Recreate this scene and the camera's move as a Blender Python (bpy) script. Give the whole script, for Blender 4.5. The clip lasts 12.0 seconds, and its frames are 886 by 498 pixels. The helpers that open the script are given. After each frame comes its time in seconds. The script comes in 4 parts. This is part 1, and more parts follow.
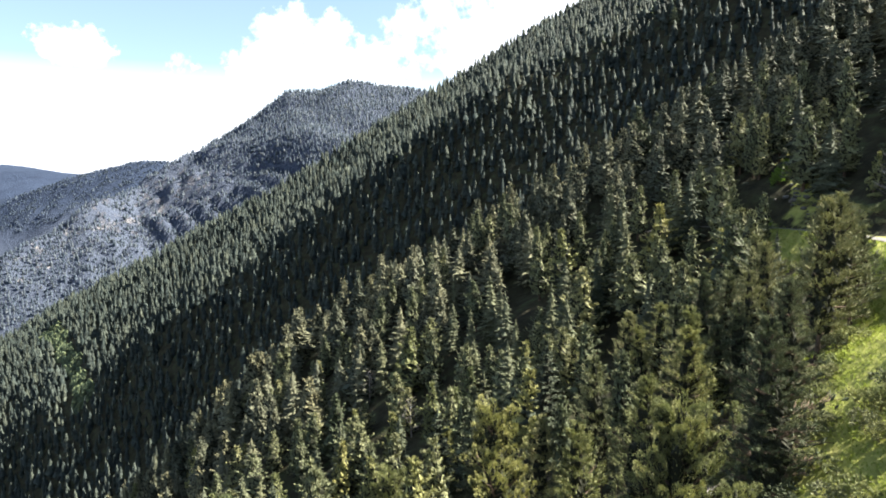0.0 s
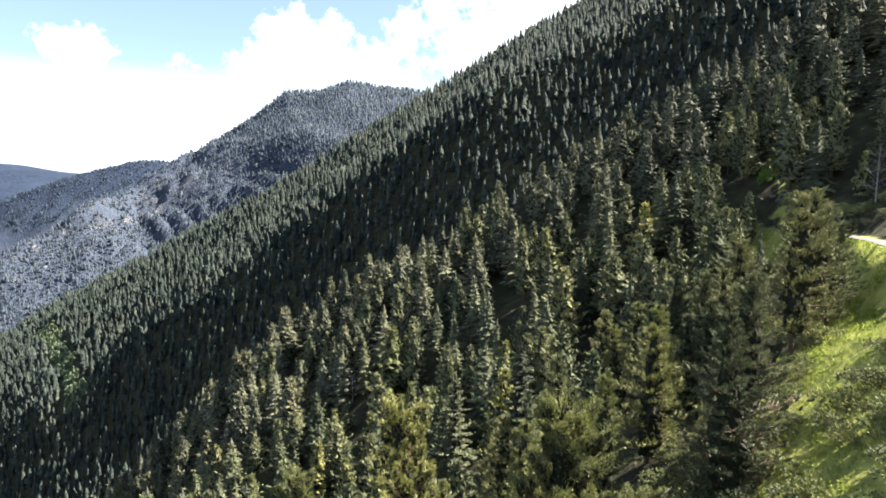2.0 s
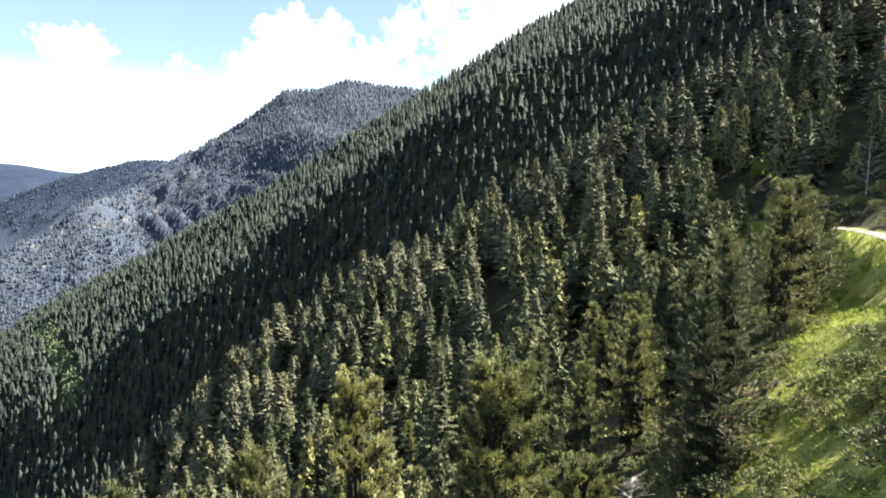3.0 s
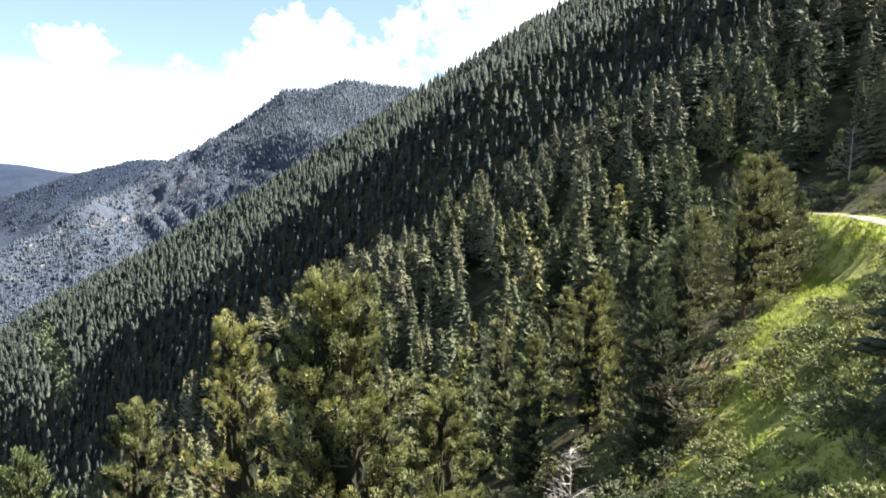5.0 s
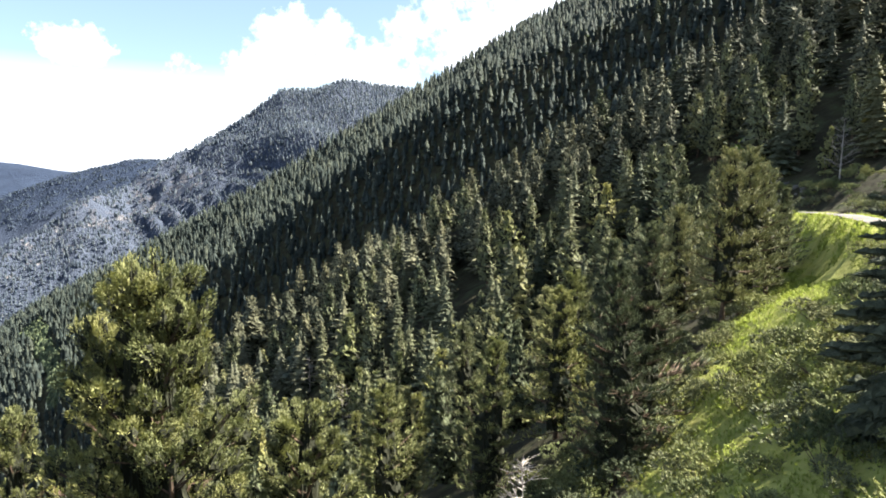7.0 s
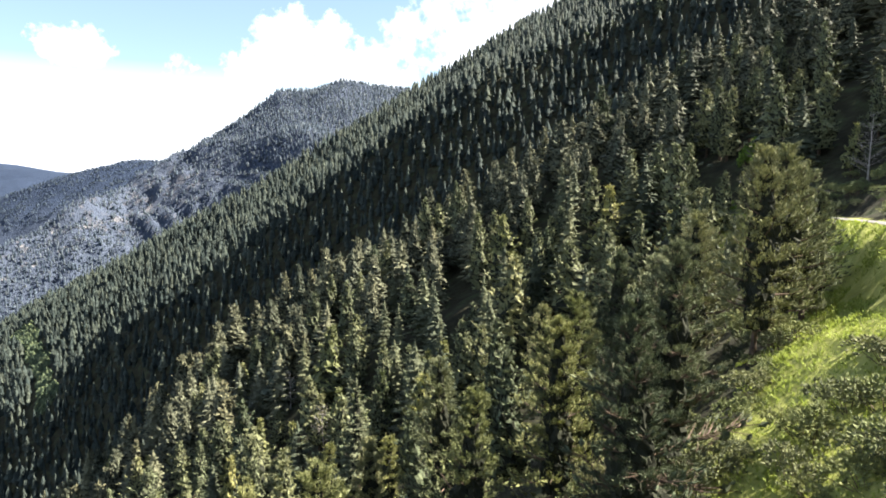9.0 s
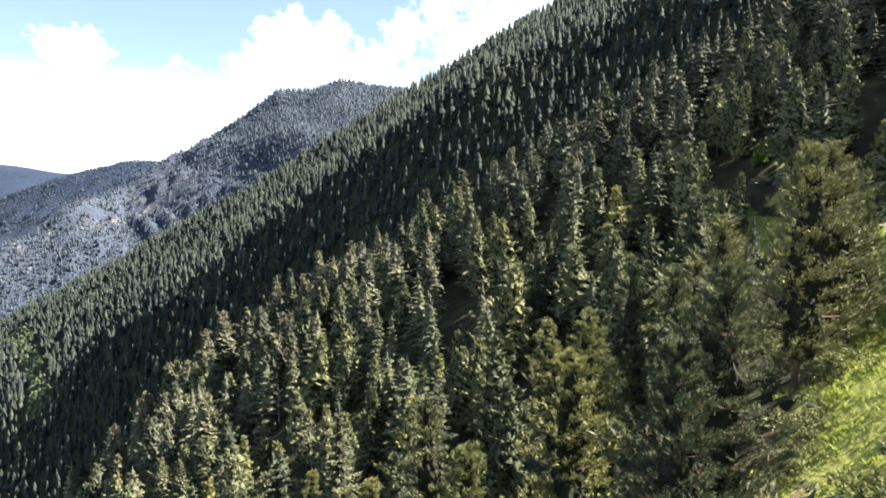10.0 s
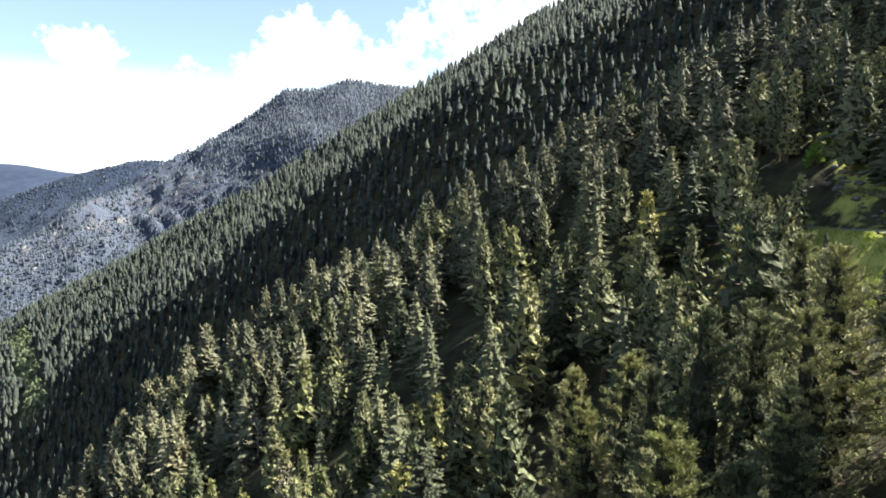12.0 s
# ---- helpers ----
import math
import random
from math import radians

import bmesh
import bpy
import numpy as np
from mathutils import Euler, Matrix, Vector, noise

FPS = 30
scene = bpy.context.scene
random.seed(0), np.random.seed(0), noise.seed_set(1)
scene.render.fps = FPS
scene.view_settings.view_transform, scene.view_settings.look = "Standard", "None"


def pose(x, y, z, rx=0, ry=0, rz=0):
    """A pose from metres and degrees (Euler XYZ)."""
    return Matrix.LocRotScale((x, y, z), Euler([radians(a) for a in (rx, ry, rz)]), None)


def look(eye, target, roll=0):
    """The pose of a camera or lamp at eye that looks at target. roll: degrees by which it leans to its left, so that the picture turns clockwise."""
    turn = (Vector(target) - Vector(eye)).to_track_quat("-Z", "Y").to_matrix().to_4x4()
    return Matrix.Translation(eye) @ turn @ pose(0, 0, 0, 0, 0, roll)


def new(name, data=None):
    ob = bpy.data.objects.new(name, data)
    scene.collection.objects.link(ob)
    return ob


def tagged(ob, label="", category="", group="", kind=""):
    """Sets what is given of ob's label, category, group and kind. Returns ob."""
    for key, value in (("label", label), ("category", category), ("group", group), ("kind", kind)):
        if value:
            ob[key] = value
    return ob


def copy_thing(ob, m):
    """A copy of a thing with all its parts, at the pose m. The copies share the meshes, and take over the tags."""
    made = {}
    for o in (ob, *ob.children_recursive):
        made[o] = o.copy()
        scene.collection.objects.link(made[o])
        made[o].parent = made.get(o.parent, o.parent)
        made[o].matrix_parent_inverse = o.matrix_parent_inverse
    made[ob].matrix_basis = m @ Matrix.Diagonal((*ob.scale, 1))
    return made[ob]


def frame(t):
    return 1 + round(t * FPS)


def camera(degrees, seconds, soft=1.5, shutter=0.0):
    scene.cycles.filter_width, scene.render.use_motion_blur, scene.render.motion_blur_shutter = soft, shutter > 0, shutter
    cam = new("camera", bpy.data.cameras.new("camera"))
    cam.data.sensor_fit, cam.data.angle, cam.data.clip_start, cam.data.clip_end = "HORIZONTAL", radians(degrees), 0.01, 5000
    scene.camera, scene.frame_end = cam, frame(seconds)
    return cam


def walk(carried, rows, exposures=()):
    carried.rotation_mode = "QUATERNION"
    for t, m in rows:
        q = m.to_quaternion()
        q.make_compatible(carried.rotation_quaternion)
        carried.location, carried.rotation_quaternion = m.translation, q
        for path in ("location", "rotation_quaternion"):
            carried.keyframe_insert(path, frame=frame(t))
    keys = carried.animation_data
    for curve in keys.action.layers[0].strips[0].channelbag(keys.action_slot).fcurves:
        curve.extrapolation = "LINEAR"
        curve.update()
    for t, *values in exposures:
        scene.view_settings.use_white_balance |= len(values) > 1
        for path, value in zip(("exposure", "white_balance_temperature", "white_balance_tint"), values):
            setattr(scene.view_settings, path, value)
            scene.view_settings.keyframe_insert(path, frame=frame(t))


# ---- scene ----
cam = camera(65.4, 12.0, soft=1.8)
PATH = [
    (0, (0.19, -0.69, -0.23), (-0.365, 19.209, -2.208), 0.03),
    (0.5, (1.01, -0.15, -0.44), (0.461, 19.746, -2.406), 0.16),
    (1, (1.87, 0.41, -0.62), (1.312, 20.309, -2.564), 0.28),
    (1.5, (2.70, 0.88, -0.75), (2.154, 20.775, -2.687), 0.35),
    (2, (3.53, 1.16, -1.00), (2.983, 21.063, -2.934), 0.36),
    (2.5, (4.36, 1.34, -1.46), (3.814, 21.239, -3.400), 0.32),
    (3, (5.17, 1.51, -2.01), (4.634, 21.411, -3.960), 0.26),
    (3.5, (6.07, 1.78, -2.62), (5.530, 21.678, -4.566), 0.22),
    (4, (7.06, 2.18, -3.26), (6.517, 22.076, -5.203), 0.23),
    (4.5, (8.04, 2.62, -3.84), (7.497, 22.516, -5.781), 0.26),
    (5, (8.92, 3.01, -4.28), (8.373, 22.908, -6.211), 0.30),
    (5.5, (9.71, 3.34, -4.62), (9.166, 23.245, -6.537), 0.34),
    (6, (10.45, 3.77, -4.78), (9.919, 23.666, -6.698), 0.38),
    (6.5, (11.09, 4.53, -4.80), (10.571, 24.435, -6.721), 0.43),
    (7, (11.63, 5.74, -4.78), (11.121, 25.639, -6.699), 0.51),
    (7.5, (12.23, 7.59, -4.74), (11.734, 27.489, -6.655), 0.56),
    (8, (12.63, 9.89, -4.68), (12.140, 29.796, -6.586), 0.54),
    (8.5, (12.91, 12.68, -4.60), (12.421, 32.579, -6.499), 0.49),
    (9, (13.15, 15.95, -4.50), (12.657, 35.851, -6.399), 0.45),
    (9.5, (13.40, 19.58, -4.40), (12.906, 39.483, -6.292), 0.42),
    (10, (13.63, 23.26, -4.30), (13.141, 43.169, -6.188), 0.38),
    (10.5, (13.80, 27.06, -4.20), (13.313, 46.964, -6.089), 0.36),
    (11, (13.90, 30.97, -4.08), (13.415, 50.875, -5.977), 0.36),
    (11.1, (13.92, 31.77, -4.06), (13.388, 51.675, -5.953), 0.37),
    (11.2, (13.95, 32.58, -4.04), (13.124, 52.472, -5.928), 0.37),
    (11.3, (13.97, 33.39, -4.01), (12.902, 53.274, -5.904), 0.39),
    (11.4, (13.99, 34.21, -3.99), (12.789, 54.088, -5.881), 0.40),
    (11.5, (14.02, 35.04, -3.97), (12.816, 54.918, -5.862), 0.41),
    (11.6, (14.06, 35.89, -3.96), (12.790, 55.757, -5.847), 0.43),
    (11.7, (14.10, 36.74, -3.95), (12.830, 56.612, -5.835), 0.46),
    (11.8, (14.14, 37.60, -3.94), (12.898, 57.474, -5.824), 0.48),
    (11.9, (14.19, 38.46, -3.94), (13.048, 58.343, -5.814), 0.51),
    (12, (14.23, 39.32, -3.93), (13.507, 59.222, -5.804), 0.53),
]
walk(cam, [(t, look(eye, target, roll)) for t, eye, target, roll in PATH])

# ---- light ----
SUN_AZ, SUN_EL = 80.0, 44.0  # degrees from +y towards +x, degrees above the horizon
rng = np.random.default_rng(7)


def make_world():
    w = bpy.data.worlds.new("sky")
    scene.world = w
    w.use_nodes = True
    nt = w.node_tree
    nt.nodes.clear()
    n, l = nt.nodes.new, nt.links.new
    out, bg = n("ShaderNodeOutputWorld"), n("ShaderNodeBackground")
    sky = n("ShaderNodeTexSky")
    sky.sky_type, sky.sun_disc = "NISHITA", False
    sky.sun_elevation, sky.sun_rotation = radians(SUN_EL), radians(SUN_AZ)
    sky.altitude, sky.air_density, sky.dust_density, sky.ozone_density = 1600, 1.0, 0.6, 1.2
    coord = n("ShaderNodeTexCoord")

    def math_node(op, a, b=None, c=None):
        m = n("ShaderNodeMath")
        m.operation = op
        for i, v in enumerate((a, b, c)):
            if v is None:
                continue
            if isinstance(v, (int, float)):
                m.inputs[i].default_value = v
            else:
                l(v, m.inputs[i])
        return m.outputs[0]

    # the direction, shaken by two sizes of noise, gives the clouds their ragged rims
    noise_a = n("ShaderNodeTexNoise")
    noise_a.inputs["Scale"].default_value, noise_a.inputs["Detail"].default_value = 13.0, 8.0
    noise_a.inputs["Roughness"].default_value = 0.62
    l(coord.outputs["Generated"], noise_a.inputs["Vector"])
    sep = n("ShaderNodeSeparateXYZ")
    l(coord.outputs["Generated"], sep.inputs[0])
    x, y, z = sep.outputs
    wob = math_node("SUBTRACT", noise_a.outputs["Fac"], 0.5)
    az = math_node("ARCTAN2", x, y)

    def puff(a, e, ra, re, sharp):
        """A rounded bank of cloud about an azimuth and elevation (radians)."""
        da = math_node("DIVIDE", math_node("SUBTRACT", az, a), ra)
        de = math_node("DIVIDE", math_node("SUBTRACT", z, e), re)
        d = math_node("ADD", math_node("MULTIPLY", da, da), math_node("MULTIPLY", de, de))
        v = math_node("ADD", math_node("SUBTRACT", 0.8, d), math_node("MULTIPLY", wob, 5.5))
        m = math_node("MULTIPLY", v, sharp)
        m.node.use_clamp = True
        return m

    cover = None
    for p in ((-0.516, 0.172, 0.063, 0.033, 1.6), (-0.206, 0.201, 0.078, 0.045, 1.4), (-0.016, 0.198, 0.135, 0.09, 1.3), (0.142, 0.203, 0.142, 0.123, 1.3), (-0.222, 0.149, 0.185, 0.041, 1.3)):
        m = puff(*p)
        cover = m if cover is None else math_node("MAXIMUM", cover, m)
    # broken cloud over the rest of the sky, thick towards the horizon
    noise_b = n("ShaderNodeTexNoise")
    noise_b.inputs["Scale"].default_value, noise_b.inputs["Detail"].default_value = 2.6, 8.0
    l(coord.outputs["Generated"], noise_b.inputs["Vector"])
    low = math_node("MULTIPLY", math_node("SUBTRACT", 0.165, z), 12.0)
    low.node.use_clamp = True
    broken = math_node("MULTIPLY", math_node("SUBTRACT", noise_b.outputs["Fac"], 0.55), 6.0)
    broken.node.use_clamp = True
    high = math_node("MULTIPLY", math_node("SUBTRACT", z, 0.42), 8.0)
    high.node.use_clamp = True
    cover = math_node("MAXIMUM", cover, math_node("MAXIMUM", low, math_node("MULTIPLY", broken, high)))
    cover = math_node("MAXIMUM", cover, 0.12)
    mix = n("ShaderNodeMix")
    mix.data_type = "RGBA"
    l(cover, mix.inputs["Factor"])
    tint = n("ShaderNodeMix")
    tint.data_type, tint.blend_type = "RGBA", "MULTIPLY"
    tint.inputs["Factor"].default_value = 1.0
    l(sky.outputs[0], tint.inputs["A"])
    tint.inputs["B"].default_value = (1.1, 1.2, 1.12, 1)
    l(tint.outputs["Result"], mix.inputs["A"])
    mix.inputs["B"].default_value = (9.8, 10.4, 11.6, 1)
    l(mix.outputs["Result"], bg.inputs["Color"])
    bg.inputs["Strength"].default_value = 0.0315
    l(bg.outputs[0], out.inputs["Surface"])


make_world()
sun = new("sun", bpy.data.lights.new("sun", "SUN"))
sun.data.energy, sun.data.angle, sun.data.color = 5.0, radians(0.5), (1.0, 0.93, 0.80)
sun_way = Vector((math.sin(radians(SUN_AZ)) * math.cos(radians(SUN_EL)), math.cos(radians(SUN_AZ)) * math.cos(radians(SUN_EL)), math.sin(radians(SUN_EL))))
sun.matrix_world = look(sun_way * 300, (0, 0, 0))
scene.view_settings.exposure = 2.62


# ---- materials ----
def material(name, rough=0.8, spec=0.25):
    m = bpy.data.materials.new(name)
    m.use_nodes = True
    nt = m.node_tree
    b = nt.nodes["Principled BSDF"]
    b.inputs["Roughness"].default_value = rough
    b.inputs["Specular IOR Level"].default_value = spec
    return m, nt, b


def ramp(nt, stops):
    r = nt.nodes.new("ShaderNodeValToRGB")
    e = r.color_ramp.elements
    while len(e) < len(stops):
        e.new(0.5)
    for el, (p, c) in zip(e, stops):
        el.position, el.color = p, (*c, 1)
    return r


def noise_at(nt, scale, detail=4.0, vec=None, rough=0.55):
    t = nt.nodes.new("ShaderNodeTexNoise")
    t.inputs["Scale"].default_value, t.inputs["Detail"].default_value = scale, detail
    t.inputs["Roughness"].default_value = rough
    if vec is None:
        vec = nt.nodes.new("ShaderNodeNewGeometry").outputs["Position"]
    nt.links.new(vec, t.inputs["Vector"])
    return t.outputs["Fac"]


def mixed(nt, fac, a, b, mode="MIX"):
    m = nt.nodes.new("ShaderNodeMix")
    m.data_type, m.blend_type = "RGBA", mode
    for v, s in ((fac, "Factor"), (a, "A"), (b, "B")):
        if isinstance(v, (int, float)):
            m.inputs[s].default_value = v
        elif isinstance(v, tuple):
            m.inputs[s].default_value = (*v, 1)
        else:
            nt.links.new(v, m.inputs[s])
    return m.outputs["Result"]


def bump(nt, b, height, strength, distance):
    n = nt.nodes.new("ShaderNodeBump")
    n.inputs["Strength"].default_value, n.inputs["Distance"].default_value = strength, distance
    nt.links.new(height, n.inputs["Height"])
    nt.links.new(n.outputs[0], b.inputs["Normal"])


def foliage(name, dark, mid, light, glow=0.18, by_tree=False, grain=3.0):
    """Needles or leaves: a little light passes through them; each shoot and each tree has its own tint."""
    m, nt, b = material(name, 0.75, 0.12)
    geo = nt.nodes.new("ShaderNodeNewGeometry")
    r = ramp(nt, [(0.0, dark), (0.5, mid), (1.0, light)])
    nt.links.new(geo.outputs["Random Per Island"], r.inputs[0])
    if by_tree:
        att = nt.nodes.new("ShaderNodeAttribute")
        att.attribute_name = "tint"
        tone = att.outputs["Fac"]
    else:
        tone = nt.nodes.new("ShaderNodeObjectInfo").outputs["Random"]
    t = ramp(nt, [(0.0, (0.46, 0.55, 0.56)), (0.4, (0.88, 0.94, 0.92)), (0.8, (1.1, 1.12, 1.0)), (1.0, (1.28, 1.24, 1.04))])
    nt.links.new(tone, t.inputs[0])
    col = mixed(nt, 1.0, r.outputs[0], t.outputs[0], "MULTIPLY")
    # noise brightens the bunches and paints the shade of the gaps between them
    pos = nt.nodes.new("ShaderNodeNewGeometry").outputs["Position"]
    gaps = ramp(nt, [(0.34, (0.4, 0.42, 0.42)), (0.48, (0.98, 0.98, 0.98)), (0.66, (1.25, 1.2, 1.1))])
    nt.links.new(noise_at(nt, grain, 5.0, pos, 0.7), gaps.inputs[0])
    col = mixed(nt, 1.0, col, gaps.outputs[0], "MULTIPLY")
    bump(nt, b, noise_at(nt, grain * 1.3, 4.0, pos, 0.7), 1.0, 0.45 / grain)
    nt.links.new(col, b.inputs["Base Color"])
    tr = nt.nodes.new("ShaderNodeBsdfTranslucent")
    nt.links.new(mixed(nt, 1.0, col, (1.25, 1.3, 0.85), "MULTIPLY"), tr.inputs["Color"])
    mx = nt.nodes.new("ShaderNodeMixShader")
    mx.inputs[0].default_value = glow
    nt.links.new(b.outputs[0], mx.inputs[1])
    nt.links.new(tr.outputs[0], mx.inputs[2])
    nt.links.new(mx.outputs[0], nt.nodes["Material Output"].inputs["Surface"])
    return m


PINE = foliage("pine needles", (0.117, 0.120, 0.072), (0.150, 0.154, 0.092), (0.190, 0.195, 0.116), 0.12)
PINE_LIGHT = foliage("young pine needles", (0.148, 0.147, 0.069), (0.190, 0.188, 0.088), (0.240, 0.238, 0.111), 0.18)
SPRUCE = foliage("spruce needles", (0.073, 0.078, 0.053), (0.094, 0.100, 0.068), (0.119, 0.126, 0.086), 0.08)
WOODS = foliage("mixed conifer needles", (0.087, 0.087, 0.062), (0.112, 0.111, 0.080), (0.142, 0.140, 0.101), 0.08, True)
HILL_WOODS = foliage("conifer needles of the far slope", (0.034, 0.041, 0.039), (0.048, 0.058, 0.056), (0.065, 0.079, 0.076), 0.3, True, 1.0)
# the blue of these far needles stands for haze, put into the colour
HAZED_WOODS = foliage("distant conifer needles in haze blue", (0.066, 0.080, 0.113), (0.084, 0.102, 0.145), (0.106, 0.129, 0.183), 0.45, True, 0.4)
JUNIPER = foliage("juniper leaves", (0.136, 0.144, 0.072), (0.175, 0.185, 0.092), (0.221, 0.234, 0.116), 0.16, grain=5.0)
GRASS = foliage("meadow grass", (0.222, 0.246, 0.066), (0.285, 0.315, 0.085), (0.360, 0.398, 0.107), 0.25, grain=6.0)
# needles of the ridge behind, with more haze blue in the colour
HAZED_RIDGE_WOODS = foliage("far ridge conifer needles in haze blue", (0.036, 0.048, 0.076), (0.044, 0.058, 0.09), (0.052, 0.068, 0.104), 0.3, True, 0.3)
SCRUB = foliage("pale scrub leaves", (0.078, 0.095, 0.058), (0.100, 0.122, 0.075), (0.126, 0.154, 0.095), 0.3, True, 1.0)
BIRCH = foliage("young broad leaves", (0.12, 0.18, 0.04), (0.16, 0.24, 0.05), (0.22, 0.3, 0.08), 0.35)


def bark_material(name, a, b_, c):
    m, nt, b = material(name, 0.9, 0.2)
    r = ramp(nt, [(0.3, a), (0.55, b_), (0.8, c)])
    nt.links.new(noise_at(nt, 3.5, 6), r.inputs[0])
    nt.links.new(r.outputs[0], b.inputs["Base Color"])
    bump(nt, b, noise_at(nt, 14.0, 6), 0.7, 0.03)
    return m


BARK = bark_material("pine bark", (0.045, 0.034, 0.028), (0.11, 0.075, 0.055), (0.2, 0.14, 0.105))
DEAD = bark_material("bleached dead wood", (0.16, 0.14, 0.13), (0.3, 0.275, 0.26), (0.45, 0.42, 0.4))


def ground_material():
    m, nt, b = material("mountain ground", 0.95, 0.15)
    geo = nt.nodes.new("ShaderNodeNewGeometry")
    pos = geo.outputs["Position"]
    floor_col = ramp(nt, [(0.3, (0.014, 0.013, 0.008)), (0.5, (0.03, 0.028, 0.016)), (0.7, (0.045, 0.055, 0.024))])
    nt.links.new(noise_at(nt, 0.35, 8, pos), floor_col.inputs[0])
    grass_col = ramp(nt, [(0.25, (0.15, 0.15, 0.045)), (0.5, (0.25, 0.26, 0.07)), (0.72, (0.33, 0.32, 0.11))])
    nt.links.new(noise_at(nt, 0.5, 9, pos, 0.65), grass_col.inputs[0])
    att = nt.nodes.new("ShaderNodeAttribute")
    att.attribute_name = "cover"
    sep = nt.nodes.new("ShaderNodeSeparateColor")
    nt.links.new(att.outputs["Color"], sep.inputs[0])
    rock_col = ramp(nt, [(0.3, (0.045, 0.048, 0.06)), (0.52, (0.07, 0.073, 0.088)), (0.66, (0.18, 0.172, 0.178))])
    nt.links.new(noise_at(nt, 0.045, 10, pos, 0.7), rock_col.inputs[0])
    # distant wooded ground: the blue of haze is put into these two colours
    haze_wood_col = ramp(nt, [(0.35, (0.04, 0.05, 0.075)), (0.65, (0.056, 0.069, 0.099))])
    nt.links.new(noise_at(nt, 0.06, 8, pos, 0.7), haze_wood_col.inputs[0])
    haze_ridge_col = ramp(nt, [(0.35, (0.016, 0.025, 0.047)), (0.65, (0.024, 0.036, 0.065))])
    nt.links.new(noise_at(nt, 0.02, 8, pos, 0.75), haze_ridge_col.inputs[0])
    far = mixed(nt, sep.outputs[2], floor_col.outputs[0], mixed(nt, att.outputs["Alpha"], haze_wood_col.outputs[0], haze_ridge_col.outputs[0]))
    # broken edges where turf and rock meet the forest floor
    rag = nt.nodes.new("ShaderNodeMath")
    rag.operation = "MULTIPLY_ADD"
    nt.links.new(noise_at(nt, 0.4, 6, pos), rag.inputs[0])
    rag.inputs[1].default_value, rag.inputs[2].default_value = 1.2, -0.6
    edge = nt.nodes.new("ShaderNodeMath")
    edge.operation, edge.use_clamp = "ADD", True
    nt.links.new(sep.outputs[0], edge.inputs[0])
    nt.links.new(rag.outputs[0], edge.inputs[1])
    sharp = ramp(nt, [(0.4, (0, 0, 0)), (0.6, (1, 1, 1))])
    nt.links.new(edge.outputs[0], sharp.inputs[0])
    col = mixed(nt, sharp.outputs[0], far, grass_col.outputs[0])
    rr = nt.nodes.new("ShaderNodeMath")
    rr.operation = "MULTIPLY_ADD"
    nt.links.new(noise_at(nt, 0.04, 9, pos, 0.7), rr.inputs[0])
    rr.inputs[1].default_value, rr.inputs[2].default_value = 2.4, -1.2
    re_ = nt.nodes.new("ShaderNodeMath")
    re_.operation, re_.use_clamp = "ADD", True
    nt.links.new(sep.outputs[1], re_.inputs[0])
    nt.links.new(rr.outputs[0], re_.inputs[1])
    sharp2 = ramp(nt, [(0.45, (0, 0, 0)), (0.6, (1, 1, 1))])
    nt.links.new(re_.outputs[0], sharp2.inputs[0])
    col = mixed(nt, sharp2.outputs[0], col, rock_col.outputs[0])
    nt.links.new(col, b.inputs["Base Color"])
    # crags on the far ridge
    crags = nt.nodes.new("ShaderNodeMath")
    crags.operation = "MULTIPLY"
    nt.links.new(noise_at(nt, 0.06, 8, pos, 0.7), crags.inputs[0])
    nt.links.new(sep.outputs[2], crags.inputs[1])
    relief = nt.nodes.new("ShaderNodeMath")
    relief.operation = "MULTIPLY_ADD"
    nt.links.new(crags.outputs[0], relief.inputs[0])
    relief.inputs[1].default_value = 26.0
    nt.links.new(noise_at(nt, 1.2, 8, pos), relief.inputs[2])
    bump(nt, b, relief.outputs[0], 0.7, 0.3)
    return m


GROUND = ground_material()


def plain(name, stops, scale, rough=0.9, relief=0.5):
    m, nt, b = material(name, rough, 0.2)
    r = ramp(nt, stops)
    nt.links.new(noise_at(nt, scale, 7), r.inputs[0])
    nt.links.new(r.outputs[0], b.inputs["Base Color"])
    bump(nt, b, noise_at(nt, scale * 5, 6), relief, 0.05)
    return m


GRAVEL = plain("pale road gravel", [(0.3, (0.08, 0.077, 0.073)), (0.6, (0.15, 0.143, 0.135)), (0.75, (0.2, 0.19, 0.18))], 1.1)
STONE = plain("grey mountain rock", [(0.3, (0.06, 0.058, 0.055)), (0.55, (0.12, 0.115, 0.108)), (0.75, (0.19, 0.18, 0.17))], 0.8)


# old needles are dark; the near-black tone also paints the shade inside crowns
INNER_SHADE = plain("old inner needles and twigs with painted shade", [(0.3, (0.012, 0.013, 0.008)), (0.55, (0.02, 0.022, 0.013)), (0.8, (0.03, 0.031, 0.019))], 2.0)


# ---- the lie of the land ----
STEEP, SLANT = 1.05, 0.18  # of the shaded side of the gully
LEAN_X = 0.6  # all slopes fall towards -x at this rate
FY = [-400, -150, -60, 0, 34, 50, 63, 75, 100, 125, 140, 155, 170, 190, 203, 212, 225, 250, 300, 350, 400]
FZ = [-60, -30, -22, -27, -31, -34.5, -36, -40, -45, -45, -42, -37, -35.5, -28, -24, -24, -31, -54, -98, -71, -34]
